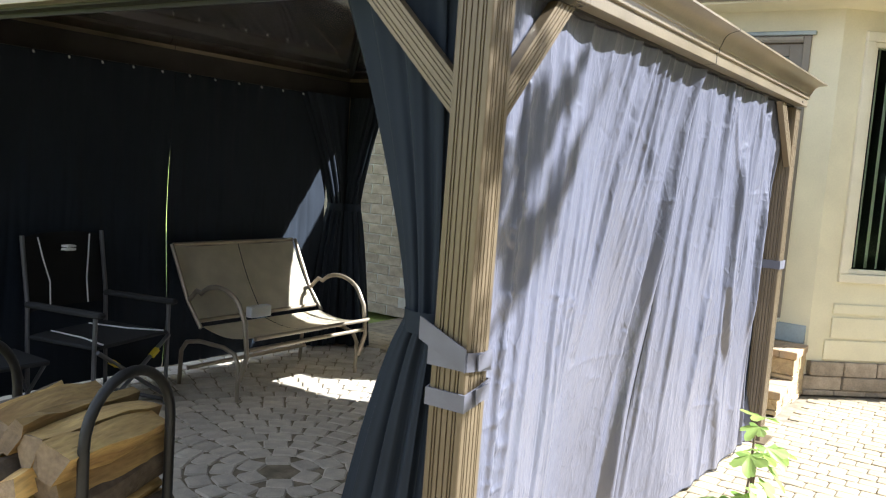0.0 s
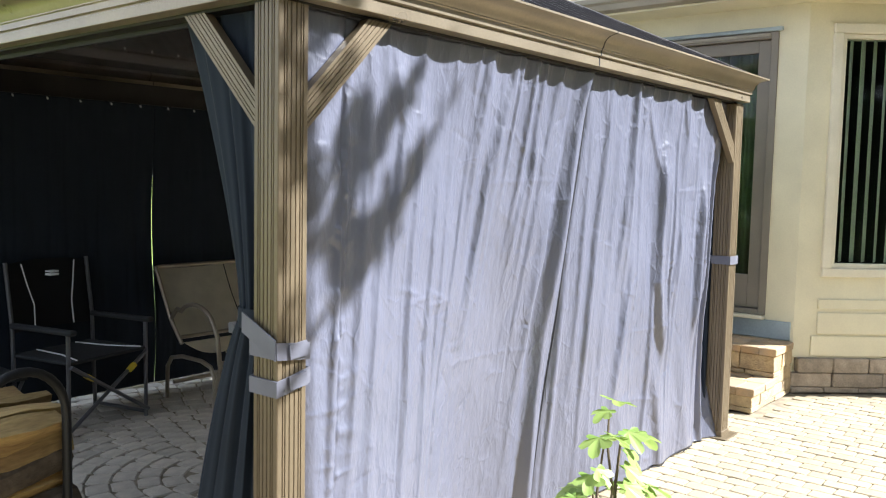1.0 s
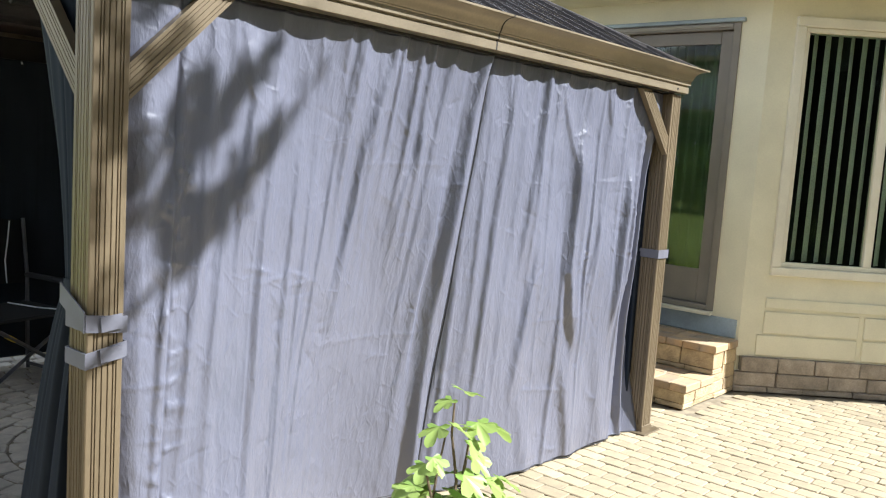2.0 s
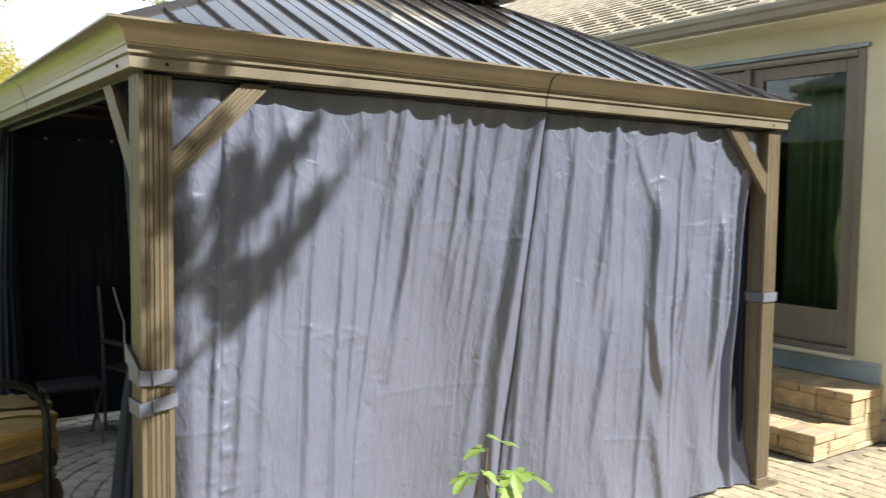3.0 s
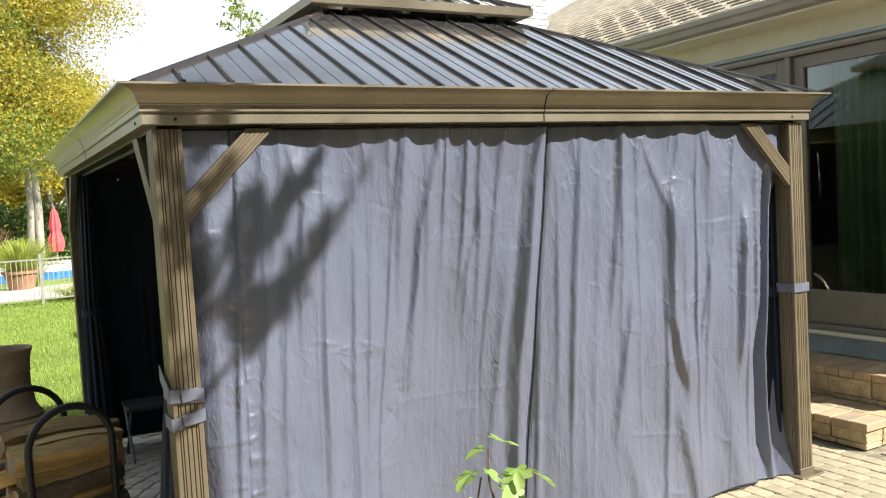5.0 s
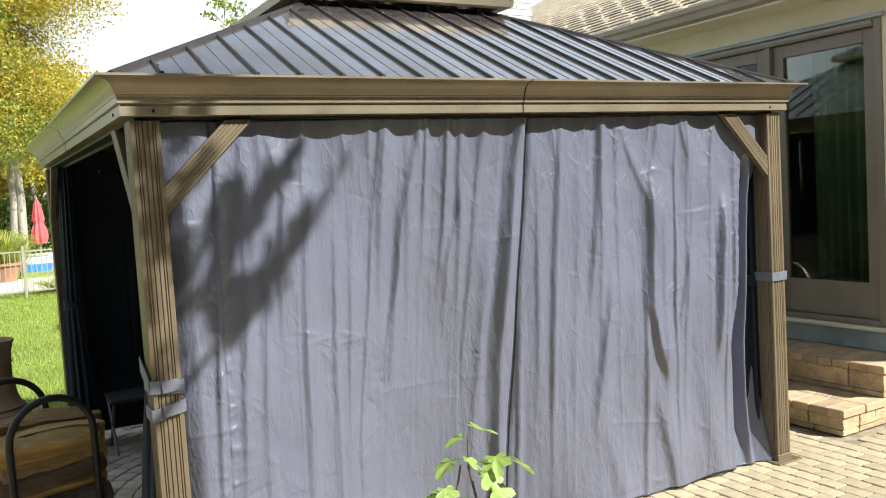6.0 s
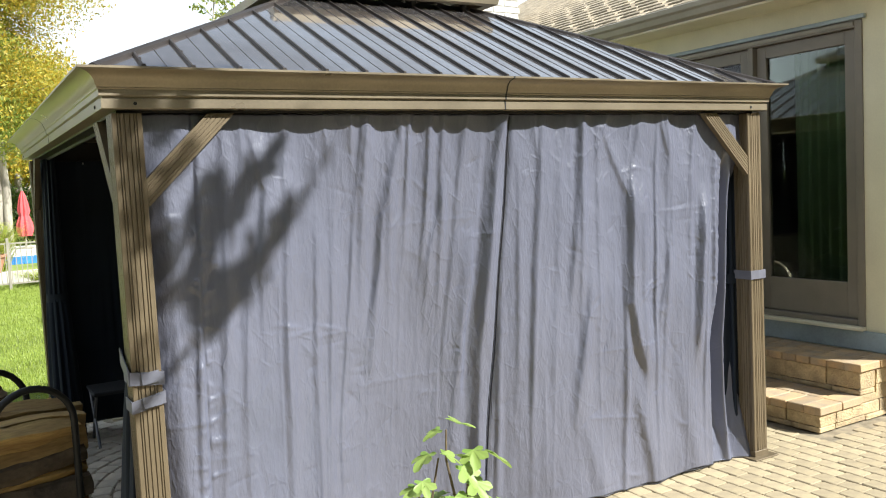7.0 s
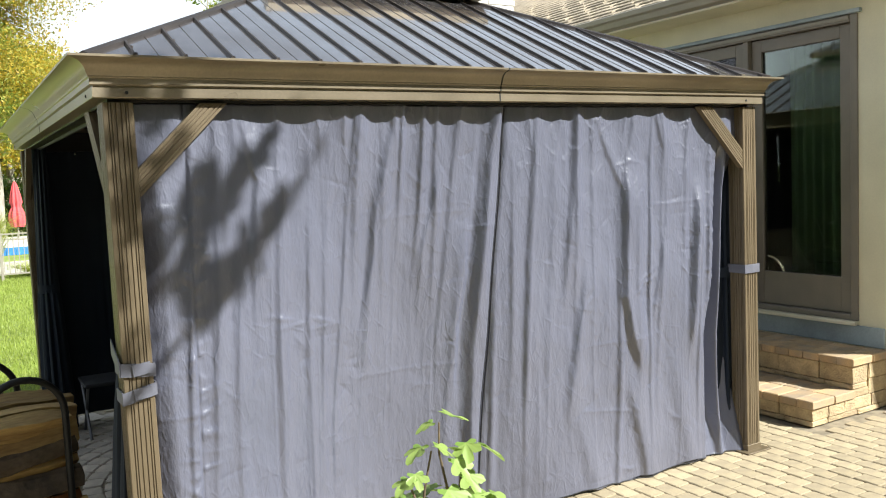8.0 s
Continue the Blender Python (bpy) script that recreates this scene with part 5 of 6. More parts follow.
# ---- things inside the gazebo ----
def bench():
    th = thing("glider_bench", (2.2, 2.95, 0), "beige sling glider bench with champagne tubular arms", "bench")
    xa, xb = 1.66, 2.72
    # sling back in two fields
    for a, b in ((xa, (xa + xb) / 2 - 0.004), ((xa + xb) / 2 + 0.004, xb)):
        bm = bmesh.new()
        rows = []
        for j in range(9):
            u = j / 8
            rows.append([bm.verts.new((a + (b - a) * i / 8, 3.02 + 0.26 * u + 0.02 * math.sin(math.pi * u), 0.44 + 0.435 * u - 0.006 * math.sin(math.pi * i / 8))) for i in range(9)])
        for p, q in zip(rows, rows[1:]):
            for i in range(8):
                bm.faces.new((p[i], p[i + 1], q[i + 1], q[i]))
        bmesh.ops.solidify(bm, geom=bm.faces[:], thickness=0.006)
        part("backrest", bm, M_SLING, th, smooth=40)
        bm = bmesh.new()
        rows = []
        for j in range(9):
            u = j / 8
            rows.append([bm.verts.new((a + (b - a) * i / 8, 2.52 + 0.46 * u, 0.415 - 0.035 * math.sin(math.pi * u) - 0.01 * u)) for i in range(9)])
        for p, q in zip(rows, rows[1:]):
            for i in range(8):
                bm.faces.new((p[i], p[i + 1], q[i + 1], q[i]))
        bmesh.ops.solidify(bm, geom=bm.faces[:], thickness=0.006)
        part("seat", bm, M_SLING, th, smooth=40)
    for pts, nm in (([(xa, 3.29, 0.885), (xb, 3.29, 0.885)], "top_rail"), ([(xa, 3.02, 0.435), (xb, 3.02, 0.435)], "back_rail"), ([(xa, 2.51, 0.41), (xb, 2.51, 0.41)], "seat_rail"), ([(xa, 2.56, 0.33), (xb, 2.56, 0.33)], "stretcher"), ([(xa, 3.1, 0.12), (xb, 3.1, 0.12)], "stretcher")):
        bm = bmesh.new()
        tube(bm, pts, 0.014, 8)
        part(nm, bm, M_CHAMP, th, smooth=60)
    for x in (xa - 0.02, xb + 0.02):
        bm = bmesh.new()
        tube(bm, [(x, 3.28, 0.89), (x, 3.10, 0.55), (x, 2.97, 0.40)], 0.013, 8)
        part("back_post", bm, M_CHAMP, th, smooth=60)
        bm = bmesh.new()
        tube(bm, [(x, 3.09, 0.56), (x, 3.02, 0.63)] + arc((x, 2.80, 0.53), (0, 0.20, 0.02), (0, 0, 0.145), 0.5, 2.5, 10) + [(x, 2.58, 0.50), (x, 2.55, 0.30), (x, 2.60, 0.14)], 0.015, 8)
        part("arm", bm, M_CHAMP, th, smooth=60)
        bm = bmesh.new()
        tube(bm, [(x + 0.02, 2.64, 0.0), (x + 0.02, 2.64, 0.22), (x + 0.02, 2.68, 0.285), (x + 0.02, 2.78, 0.31), (x + 0.02, 3.0, 0.31), (x + 0.02, 3.12, 0.285), (x + 0.02, 3.17, 0.22), (x + 0.02, 3.18, 0.0)], 0.014, 8)
        part("leg_frame", bm, M_CHAMP, th, smooth=60)
    part("cushion", boxes((2.02, 2.93, 0.425, 2.20, 2.99, 0.50), bevel=0.006), M_PIPING, th, "folded white paper lying against the back")


bench()


def folding_chair(m, label):
    th = thing("folding_chair", (0, 0, 0), label, "chair")
    w = 0.29
    tubes = [("front_leg", [(-w, -0.24, 0), (-w, -0.24, 0.60)]), ("front_leg", [(w, -0.24, 0), (w, -0.24, 0.60)]),
             ("back_leg", [(-w, 0.20, 0), (-w, 0.22, 0.62), (-w, 0.27, 0.98)]), ("back_leg", [(w, 0.20, 0), (w, 0.22, 0.62), (w, 0.27, 0.98)]),
             ("cross_bar", [(-w, -0.25, 0.05), (w, -0.25, 0.42)]), ("cross_bar", [(w, -0.262, 0.05), (-w, -0.262, 0.42)]),
             ("foot_rail", [(-w, -0.24, 0.03), (-w, 0.20, 0.03)]), ("foot_rail", [(w, -0.24, 0.03), (w, 0.20, 0.03)])]
    for nm, pts in tubes:
        bm = bmesh.new()
        tube(bm, pts, 0.012, 8)
        part(nm, bm, M_GREYTUBE, th, smooth=60)
    for s in (-1, 1):
        part("armrest", boxes((s * w - 0.028, -0.29, 0.60, s * w + 0.028, 0.22, 0.63), bevel=0.01), M_BLACKCLOTH, th)
        bm = bmesh.new()
        box(bm, -0.03, -0.014, -0.012, 0.03, 0.014, 0.012, m=pose(s * 0.16, -0.256, 0.05 + 0.37 * (0.5 + 0.5 * 0.16 / w) + 0.0, 0, -33 * s, 0))
        part("tag", bm, M_YELLOWMARK, th, "yellow tag on the cross bar")
    bm = bmesh.new()
    rows = []
    for j in range(7):
        u = j / 6
        rows.append([bm.verts.new((-w + 2 * w * i / 10, 0.235 + 0.045 * u + 0.05 * math.sin(math.pi * i / 10), 0.56 + 0.42 * u - 0.02 * (abs(i - 5) / 5) ** 3 * u)) for i in range(11)])
    for p, q in zip(rows, rows[1:]):
        for i in range(10):
            bm.faces.new((p[i], p[i + 1], q[i + 1], q[i]))
    bmesh.ops.solidify(bm, geom=bm.faces[:], thickness=0.02)
    part("backrest", bm, M_BLACKCLOTH, th, smooth=40)
    part("seat", boxes((-w, -0.25, 0.425, w, 0.23, 0.445), bevel=0.008), M_BLACKCLOTH, th)
    for s in (-1, 1):
        bm = bmesh.new()
        tube(bm, [(s * 0.19, 0.262, 0.965), (s * 0.165, 0.243, 0.84), (s * 0.135, 0.222, 0.72), (s * 0.14, 0.21, 0.575)], 0.0045, 6)
        part("piping", bm, M_PIPING, th, "white piping")
        bm = bmesh.new()
        tube(bm, [(s * 0.14, 0.20, 0.45), (s * 0.17, -0.05, 0.450), (s * 0.24, -0.25, 0.452)], 0.0045, 6)
        part("piping", bm, M_PIPING, th, "white piping")
    part("label_patch", boxes((-0.03, 0.205, 0.905, 0.03, 0.255, 0.915), (-0.03, 0.205, 0.885, 0.03, 0.255, 0.897)), M_PIPING, th, "small pale printed label")
    th.matrix_basis = m
    return th


chair = folding_chair(pose(0.98, 3.04, 0, 0, 0, 14), "black canvas folding chair with white piping and grey tubular legs")
table = thing("side_table", (0.40, 3.0, 0), "small dark folding side table beside the chair", "table")
part("tabletop", boxes((0.22, 2.84, 0.36, 0.58, 3.18, 0.385), bevel=0.006), M_BLACKCLOTH, table)
for x in (0.24, 0.56):
    for ya, yb in ((2.86, 3.16), (3.16, 2.86)):
        bm = bmesh.new()
        tube(bm, [(x, ya, 0), (x, yb, 0.36)], 0.010, 8)
        part("leg", bm, M_GREYTUBE, table)

# ---- log rack ----
RA = Vector((math.cos(radians(14)), math.sin(radians(14)), 0))       # along the logs
RB = Vector((-RA.y, RA.x, 0))                                         # from the near hoop to the far one
R0 = Vector((-0.278, 0.985, 0))
rack = thing("log_rack", tuple(R0 + RB * 0.32), "black tubular steel firewood rack with two arched ends", "rack")
HW, HT = 0.185, 0.845
for nm, o in (("near_hoop", R0), ("far_hoop", R0 + RB * 0.64)):
    bm = bmesh.new()
    pts = [o - RA * HW] + [o - RA * HW + Vector((0, 0, z)) for z in (0.2, 0.45, 0.62)]
    pts += [o + RA * HW * -math.cos(t) + Vector((0, 0, 0.66 + (HT - 0.66) * math.sin(t))) for t in [math.pi * i / 14 for i in range(15)]]
    pts += [o + RA * HW + Vector((0, 0, z)) for z in (0.62, 0.45, 0.2, 0.0)]
    tube(bm, pts, 0.0165, 12)
    part("hoop", bm, M_TUBEBLACK, rack, smooth=60)
for s in (-1, 1):
    bm = bmesh.new()
    tube(bm, [R0 + RA * HW * s + Vector((0, 0, 0.10)), R0 + RA * HW * s + RB * 0.64 + Vector((0, 0, 0.10))], 0.014, 8)
    part("rail", bm, M_TUBEBLACK, rack, smooth=60)


def split_log(seed, length, size, mats):
    """A split log: an uneven wedge, bark on its round side, rough ends."""
    rnd = random.Random(seed)
    bm = bmesh.new()
    n = 7
    kind = rnd.choice((0, 0, 1, 2))
    if kind == 0:
        # quarter wedge with a bark arc
        base = [(-0.52, -0.40), (0.50, -0.46), (0.62, -0.10), (0.46, 0.24), (0.16, 0.46), (-0.22, 0.52), (-0.36, 0.10)]
        bark = {2, 3, 4}
    elif kind == 1:
        # flat slab
        base = [(-0.62, -0.24), (-0.1, -0.33), (0.58, -0.26), (0.64, 0.06), (0.30, 0.27), (-0.34, 0.30), (-0.66, 0.10)]
        bark = {3, 4}
    else:
        # half round
        base = [(-0.55, -0.30), (0.0, -0.36), (0.55, -0.28), (0.50, 0.12), (0.22, 0.38), (-0.20, 0.40), (-0.50, 0.14)]
        bark = {2, 3, 4, 5}
    outline = [(size * p * rnd.uniform(0.9, 1.1), size * q * rnd.uniform(0.9, 1.1)) for p, q in base]
    a0 = rnd.uniform(0, 6)
    rings = []
    ca, sa = math.cos(a0), math.sin(a0)
    for j in range(n):
        u = (j / (n - 1) - 0.5) * length
        k = 1 + rnd.uniform(-0.09, 0.09)
        bend = 0.012 * math.sin(j * 0.9 + a0)
        rings.append([bm.verts.new((u + rnd.uniform(-0.006, 0.006), (p * ca - q * sa) * k + rnd.uniform(-0.005, 0.005), (p * sa + q * ca) * k + bend)) for p, q in outline])
    m = len(outline)
    for a, b in zip(rings, rings[1:]):
        for i in range(m):
            f = bm.faces.new((a[i], a[(i + 1) % m], b[(i + 1) % m], b[i]))
            f.material_index = 1 if i in bark else 0
    for f in (bm.faces.new(rings[0][::-1]), bm.faces.new(rings[-1])):
        f.material_index = 2
    return mesh_of("log", bm, mats)


logs = [split_log(s, 0.47 + 0.04 * (s % 3), 0.078 + 0.012 * (s % 4), [M_LOGRED if s in (2, 7) else M_LOG, M_LOGBARK, M_LOGEND]) for s in range(10)]
rnd = random.Random(12)
for layer in range(7):
    count = 7 if layer < 5 else (6 if layer < 6 else 4)
    for i in range(count):
        c = R0 + RB * (0.075 + 0.083 * i + (0.03 if layer % 2 else 0)) + RA * rnd.uniform(-0.05, 0.05)
        z = 0.155 + layer * 0.078 + rnd.uniform(-0.010, 0.010) + (0.012 * i if layer > 4 else 0)
        ob = new("log", logs[rnd.randrange(10)])
        ob.matrix_basis = Matrix.Translation((c.x, c.y, z)) @ pose(0, 0, 0, 0, rnd.uniform(-7, 4), 14 + rnd.uniform(-9, 9)) @ pose(0, 0, 0, rnd.uniform(-180, 180))
        tagged(ob, "split firewood log stacked on the rack", "firewood", "stacked firewood logs")

# ---- chiminea ----
ch = thing("chiminea", (-0.52, 2.5, 0), "terracotta chiminea with a weathered clay neck", "chiminea")
bm = bmesh.new()
lathe(bm, [(0.05, 0.10), (0.22, 0.11), (0.33, 0.20), (0.365, 0.32), (0.33, 0.42), (0.25, 0.475), (0.19, 0.49)], (-0.52, 2.5, 0), 40)
part("belly", bm, M_TERRA, ch, "orange terracotta fire bowl", smooth=60)
bm = bmesh.new()
lathe(bm, [(0.20, 0.47), (0.235, 0.485), (0.235, 0.52), (0.205, 0.535), (0.215, 0.55), (0.195, 0.565), (0.175, 0.61), (0.165, 0.68), (0.160, 0.70), (0.160, 0.705), (0.156, 0.71), (0.155, 0.80), (0.160, 0.805), (0.160, 0.815), (0.157, 0.82),
           (0.162, 0.88), (0.172, 0.92), (0.180, 0.935), (0.178, 0.945), (0.160, 0.94), (0.145, 0.90), (0.140, 0.6), (0.14, 0.45)], (-0.52, 2.5, 0), 40)
part("neck", bm, M_CLAY, ch, "grey brown clay neck with ribs", smooth=50)
bm = bmesh.new()
ring = [Vector((-0.52 + 0.24 * math.cos(t), 2.5 + 0.24 * math.sin(t), 0.135)) for t in [2 * math.pi * i / 24 for i in range(25)]]
tube(bm, ring, 0.01, 6)
stand = part("stand", bm, M_TUBEBLACK, ch, "black iron ring stand")
for t in (0.5, 2.6, 4.7):
    bm = bmesh.new()
    tube(bm, [(-0.52 + 0.24 * math.cos(t), 2.5 + 0.24 * math.sin(t), 0.135), (-0.52 + 0.29 * math.cos(t), 2.5 + 0.29 * math.sin(t), -0.012)], 0.009, 6)
    part("leg", bm, M_TUBEBLACK, stand)

# ---- fig plant ----
FX, FY = 1.05, -0.50
fig = thing("fig_plant", (FX, FY, 0), "young potted fig plant with lobed bright green leaves", "plant")
bm = bmesh.new()
lathe(bm, [(0.0, 0.0), (0.125, 0.0), (0.165, 0.27), (0.18, 0.275), (0.183, 0.31), (0.170, 0.312), (0.160, 0.28), (0.0, 0.27)], (FX + 0.05, FY, 0), 32)
part("pot", bm, material("pale_green_pot", (0.46, 0.50, 0.36), 0.6, var=0.1, scale=6, fine=60), fig, "pale green grey plastic pot", smooth=40)


def fig_leaf(bm, at, size, yaw, pitch, roll, seed):
    """A leaf of five blunt lobes, cupped along its middle rib."""
    rnd = random.Random(seed)
    m = Matrix.Translation(at) @ pose(0, 0, 0, 0, 0, yaw) @ pose(0, 0, 0, pitch, roll, 0)
    n = 60
    c = bm.verts.new(m @ Vector((0, 0, 0)))
    rim, mid = [], []
    for i in range(n + 1):
        t = -2.55 + 5.1 * i / n
        near = min(abs(t), abs(abs(t) - 1.05), abs(abs(t) - 2.1))
        lobes = 0.52 + 0.48 * max(0.0, 1 - (near / 0.53) ** 2.2) + 0.025 * math.sin(17 * t)
        r = size * lobes * (1.12, 1.0, 0.72)[0 if abs(t) < 0.52 else 1 if abs(t) < 1.58 else 2] * (1 + rnd.uniform(-0.03, 0.03))
        x, y = r * math.sin(t), r * math.cos(t) + size * 0.3
        z = 0.22 * abs(x) - 0.9 * (x * x + y * y) / size * 0.22 + 0.05 * size * math.sin(4 * t)
        rim.append(bm.verts.new(m @ Vector((x, y, z))))
        mid.append(bm.verts.new(m @ Vector((x * 0.5, y * 0.5, z * 0.4))))
    for i in range(n):
        bm.faces.new((c, mid[i], mid[i + 1]))
        bm.faces.new((mid[i], rim[i], rim[i + 1], mid[i + 1]))


stems = [[(0, 0, 0.25), (0.02, 0.0, 0.45), (-0.01, 0.01, 0.62), (-0.005, 0.01, 0.74)], [(-0.02, 0.01, 0.27), (-0.10, 0.0, 0.40), (-0.085, 0.0, 0.50), (-0.05, 0.0, 0.64)], [(0.04, 0, 0.25), (0.08, 0.02, 0.45), (0.10, 0.02, 0.56), (0.11, 0.02, 0.62)],
         [(-0.03, 0, 0.27), (-0.12, -0.01, 0.44), (-0.15, -0.01, 0.52)], [(0.02, -0.05, 0.25), (0.06, -0.10, 0.40)], [(-0.02, -0.05, 0.25), (-0.05, -0.12, 0.38)]]
for s in stems:
    bm = bmesh.new()
    tube(bm, [(FX + x, FY + y, z) for x, y, z in s], 0.007, 6, r_end=0.0035)
    part("stem", bm, M_STEM, fig)
leaves = [(0.03, 0, 0.765, 0.085, -70, -15, 10), (-0.045, -0.01, 0.75, 0.06, 70, -25, 0), (-0.09, 0, 0.665, 0.075, 100, -30, 10), (-0.045, -0.02, 0.665, 0.07, -120, -35, 0), (-0.155, -0.01, 0.555, 0.07, 110, -25, 5), (-0.135, -0.02, 0.575, 0.06, 170, -45, 0),
          (0.035, -0.03, 0.60, 0.08, 200, -60, 0), (0.02, 0.0, 0.64, 0.065, -60, -20, 0), (0.10, -0.01, 0.645, 0.075, 150, -40, 10), (0.165, 0.0, 0.625, 0.10, -110, -40, -10), (0.12, 0.02, 0.62, 0.06, -30, -10, 0), (-0.02, -0.06, 0.50, 0.095, 190, -50, 0),
          (0.09, -0.07, 0.46, 0.10, 215, -45, 0), (-0.10, -0.06, 0.42, 0.10, 140, -40, 0), (0.02, -0.12, 0.40, 0.11, 180, -45, 0), (0.13, -0.02, 0.44, 0.10, -100, -30, 0), (-0.06, 0.05, 0.42, 0.09, 60, -20, 0), (0.06, 0.08, 0.44, 0.09, -20, -25, 0), (-0.15, 0.0, 0.36, 0.09, 100, -35, 0),
          (0.16, -0.10, 0.37, 0.10, -140, -40, 0), (0.0, -0.16, 0.34, 0.09, 170, -55, 0), (-0.10, -0.13, 0.33, 0.09, 150, -45, 0), (0.10, 0.0, 0.52, 0.08, 190, -50, 0)]
lr = random.Random(44)
for i in range(26):
    a = lr.uniform(0, 360)
    d = lr.uniform(0.05, 0.20)
    leaves.append((d * math.cos(radians(a)), d * math.sin(radians(a)), lr.uniform(0.31, 0.47), lr.uniform(0.07, 0.11), a - 90 + lr.uniform(-30, 30), lr.uniform(-35, 0), lr.uniform(-15, 15)))
for i, (x, y, z, s, yaw, pit, rol) in enumerate(leaves):
    bm = bmesh.new()
    fig_leaf(bm, (FX + x, FY + y, z), s * 0.86, yaw, pit * 0.6, rol, i)
    part("leaf", bm, M_FIG, fig, smooth=60)

# ---- garden beyond ----
FY0 = 18.6
fence = thing("fence", (-1, FY0, -0.24), "bronze metal picket fence round the pool garden", "fence")
for z in (0.0, 0.93):
    part("rail", boxes((-9, FY0 - 0.015, z - 0.10, 5, FY0 + 0.015, z - 0.065)), M_FENCE, fence)
for x in (-7.3, -5.4, -3.5, -1.6, 0.62, 2.5, 4.4):
    part("post", boxes((x - 0.03, FY0 - 0.03, -0.26, x + 0.03, FY0 + 0.03, 0.98), bevel=0.004), M_FENCE, fence)
me = mesh_of("picket", boxes((-0.009, -0.009, -0.46, 0.009, 0.009, 0.46)), M_FENCE)
for i in range(126):
    ob = new("picket", me)
    ob.parent = fence
    ob.location = Vector((-8.9 + i * 0.11, FY0, 0.385)) - BASE[fence]

deck = solo("pool_deck", boxes((-9, 20.6, -0.35, 9, 21.4, 0.02), (-9, 28.4, -0.6, 9, 36, 0.06), (-9, 21.4, -1.2, -5.0, 28.4, 0.02), (6.5, 21.4, -1.2, 9, 28.4, 0.02), (-5, 21.4, -1.3, 6.5, 28.4, -1.15)), M_DECK, "pale concrete pool coping and deck", "pool", kind="structure")
solo("water", boxes((-5, 21.4, -0.5, 6.5, 28.35, -0.26)), M_WATER, "blue swimming pool water", "water", kind="structure")
tiles = thing("tile_band", (0.7, 28.36, -0.2), "blue glazed tile band along the pool wall", "tiles", kind="structure")
me = mesh_of("tile", boxes((-0.145, -0.008, -0.13, 0.145, 0.008, 0.13), bevel=0.004), M_TILE)
for i in range(38):
    ob = new("tile", me)
    ob.parent = tiles
    ob.location = Vector((-4.85 + i * 0.30, 28.36, -0.11)) - BASE[tiles]

um = thing("umbrella", (2.05, 33.0, 0.06), "closed red garden umbrella standing by the pool", "umbrella")
bm = bmesh.new()
tube(bm, [(2.05, 33, 0.06), (2.05, 33, 2.35)], 0.025, 8)
part("pole", bm, M_FENCE, um)
bm = bmesh.new()
rings = []
for z, r in ((0.55, 0.20), (0.8, 0.27), (1.05, 0.25), (1.3, 0.17), (1.36, 0.15), (1.5, 0.20), (1.8, 0.16), (2.1, 0.10), (2.3, 0.03)):
    rings.append([bm.verts.new((2.05 + r * (1 + 0.22 * math.sin(8 * t)) * math.cos(t), 33 + r * (1 + 0.22 * math.sin(8 * t)) * math.sin(t), z)) for t in [2 * math.pi * i / 48 for i in range(48)]])
for a, b in zip(rings, rings[1:]):
    for i in range(48):
        bm.faces.new((a[i], a[(i + 1) % 48], b[(i + 1) % 48], b[i]))
part("canopy", bm, M_REDCLOTH, um, "furled red canopy", smooth=60)
part("base", boxes((1.8, 32.75, 0.06, 2.3, 33.25, 0.12), bevel=0.02), M_FENCE, um)

pot = thing("planter", (0.28, 21.0, 0.02), "brown clay planter with tall yellow green grasses", "planter")
bm = bmesh.new()
lathe(bm, [(0.0, 0.0), (0.28, 0.0), (0.40, 0.40), (0.44, 0.41), (0.44, 0.48), (0.38, 0.48), (0.36, 0.40), (0, 0.40)], (0.28, 21.0, 0.02), 28)
part("tub", bm, M_TERRA, pot, smooth=40)


def blades(bm, c, n, spread, h, seed, w=0.012):
    rnd = random.Random(seed)
    for i in range(n):
        a, r = rnd.uniform(0, 6.28), spread * rnd.random() ** 0.5
        o = Vector((c[0] + r * 0.35 * math.cos(a), c[1] + r * 0.35 * math.sin(a), c[2]))
        d = Vector((math.cos(a), math.sin(a), 0)) * r
        hh = h * rnd.uniform(0.6, 1.1)
        s = Vector((-math.sin(a), math.cos(a), 0)) * w
        pts = [o, o + d * 0.35 + Vector((0, 0, hh * 0.6)), o + d * 0.8 + Vector((0, 0, hh)), o + d * 1.2 + Vector((0, 0, hh * 0.9))]
        prev = None
        for k, p in enumerate(pts):
            ww = s * (1 - k / 3.3)
            cur = (bm.verts.new(p - ww), bm.verts.new(p + ww))
            if prev:
                bm.faces.new((prev[0], prev[1], cur[1], cur[0]))
            prev = cur


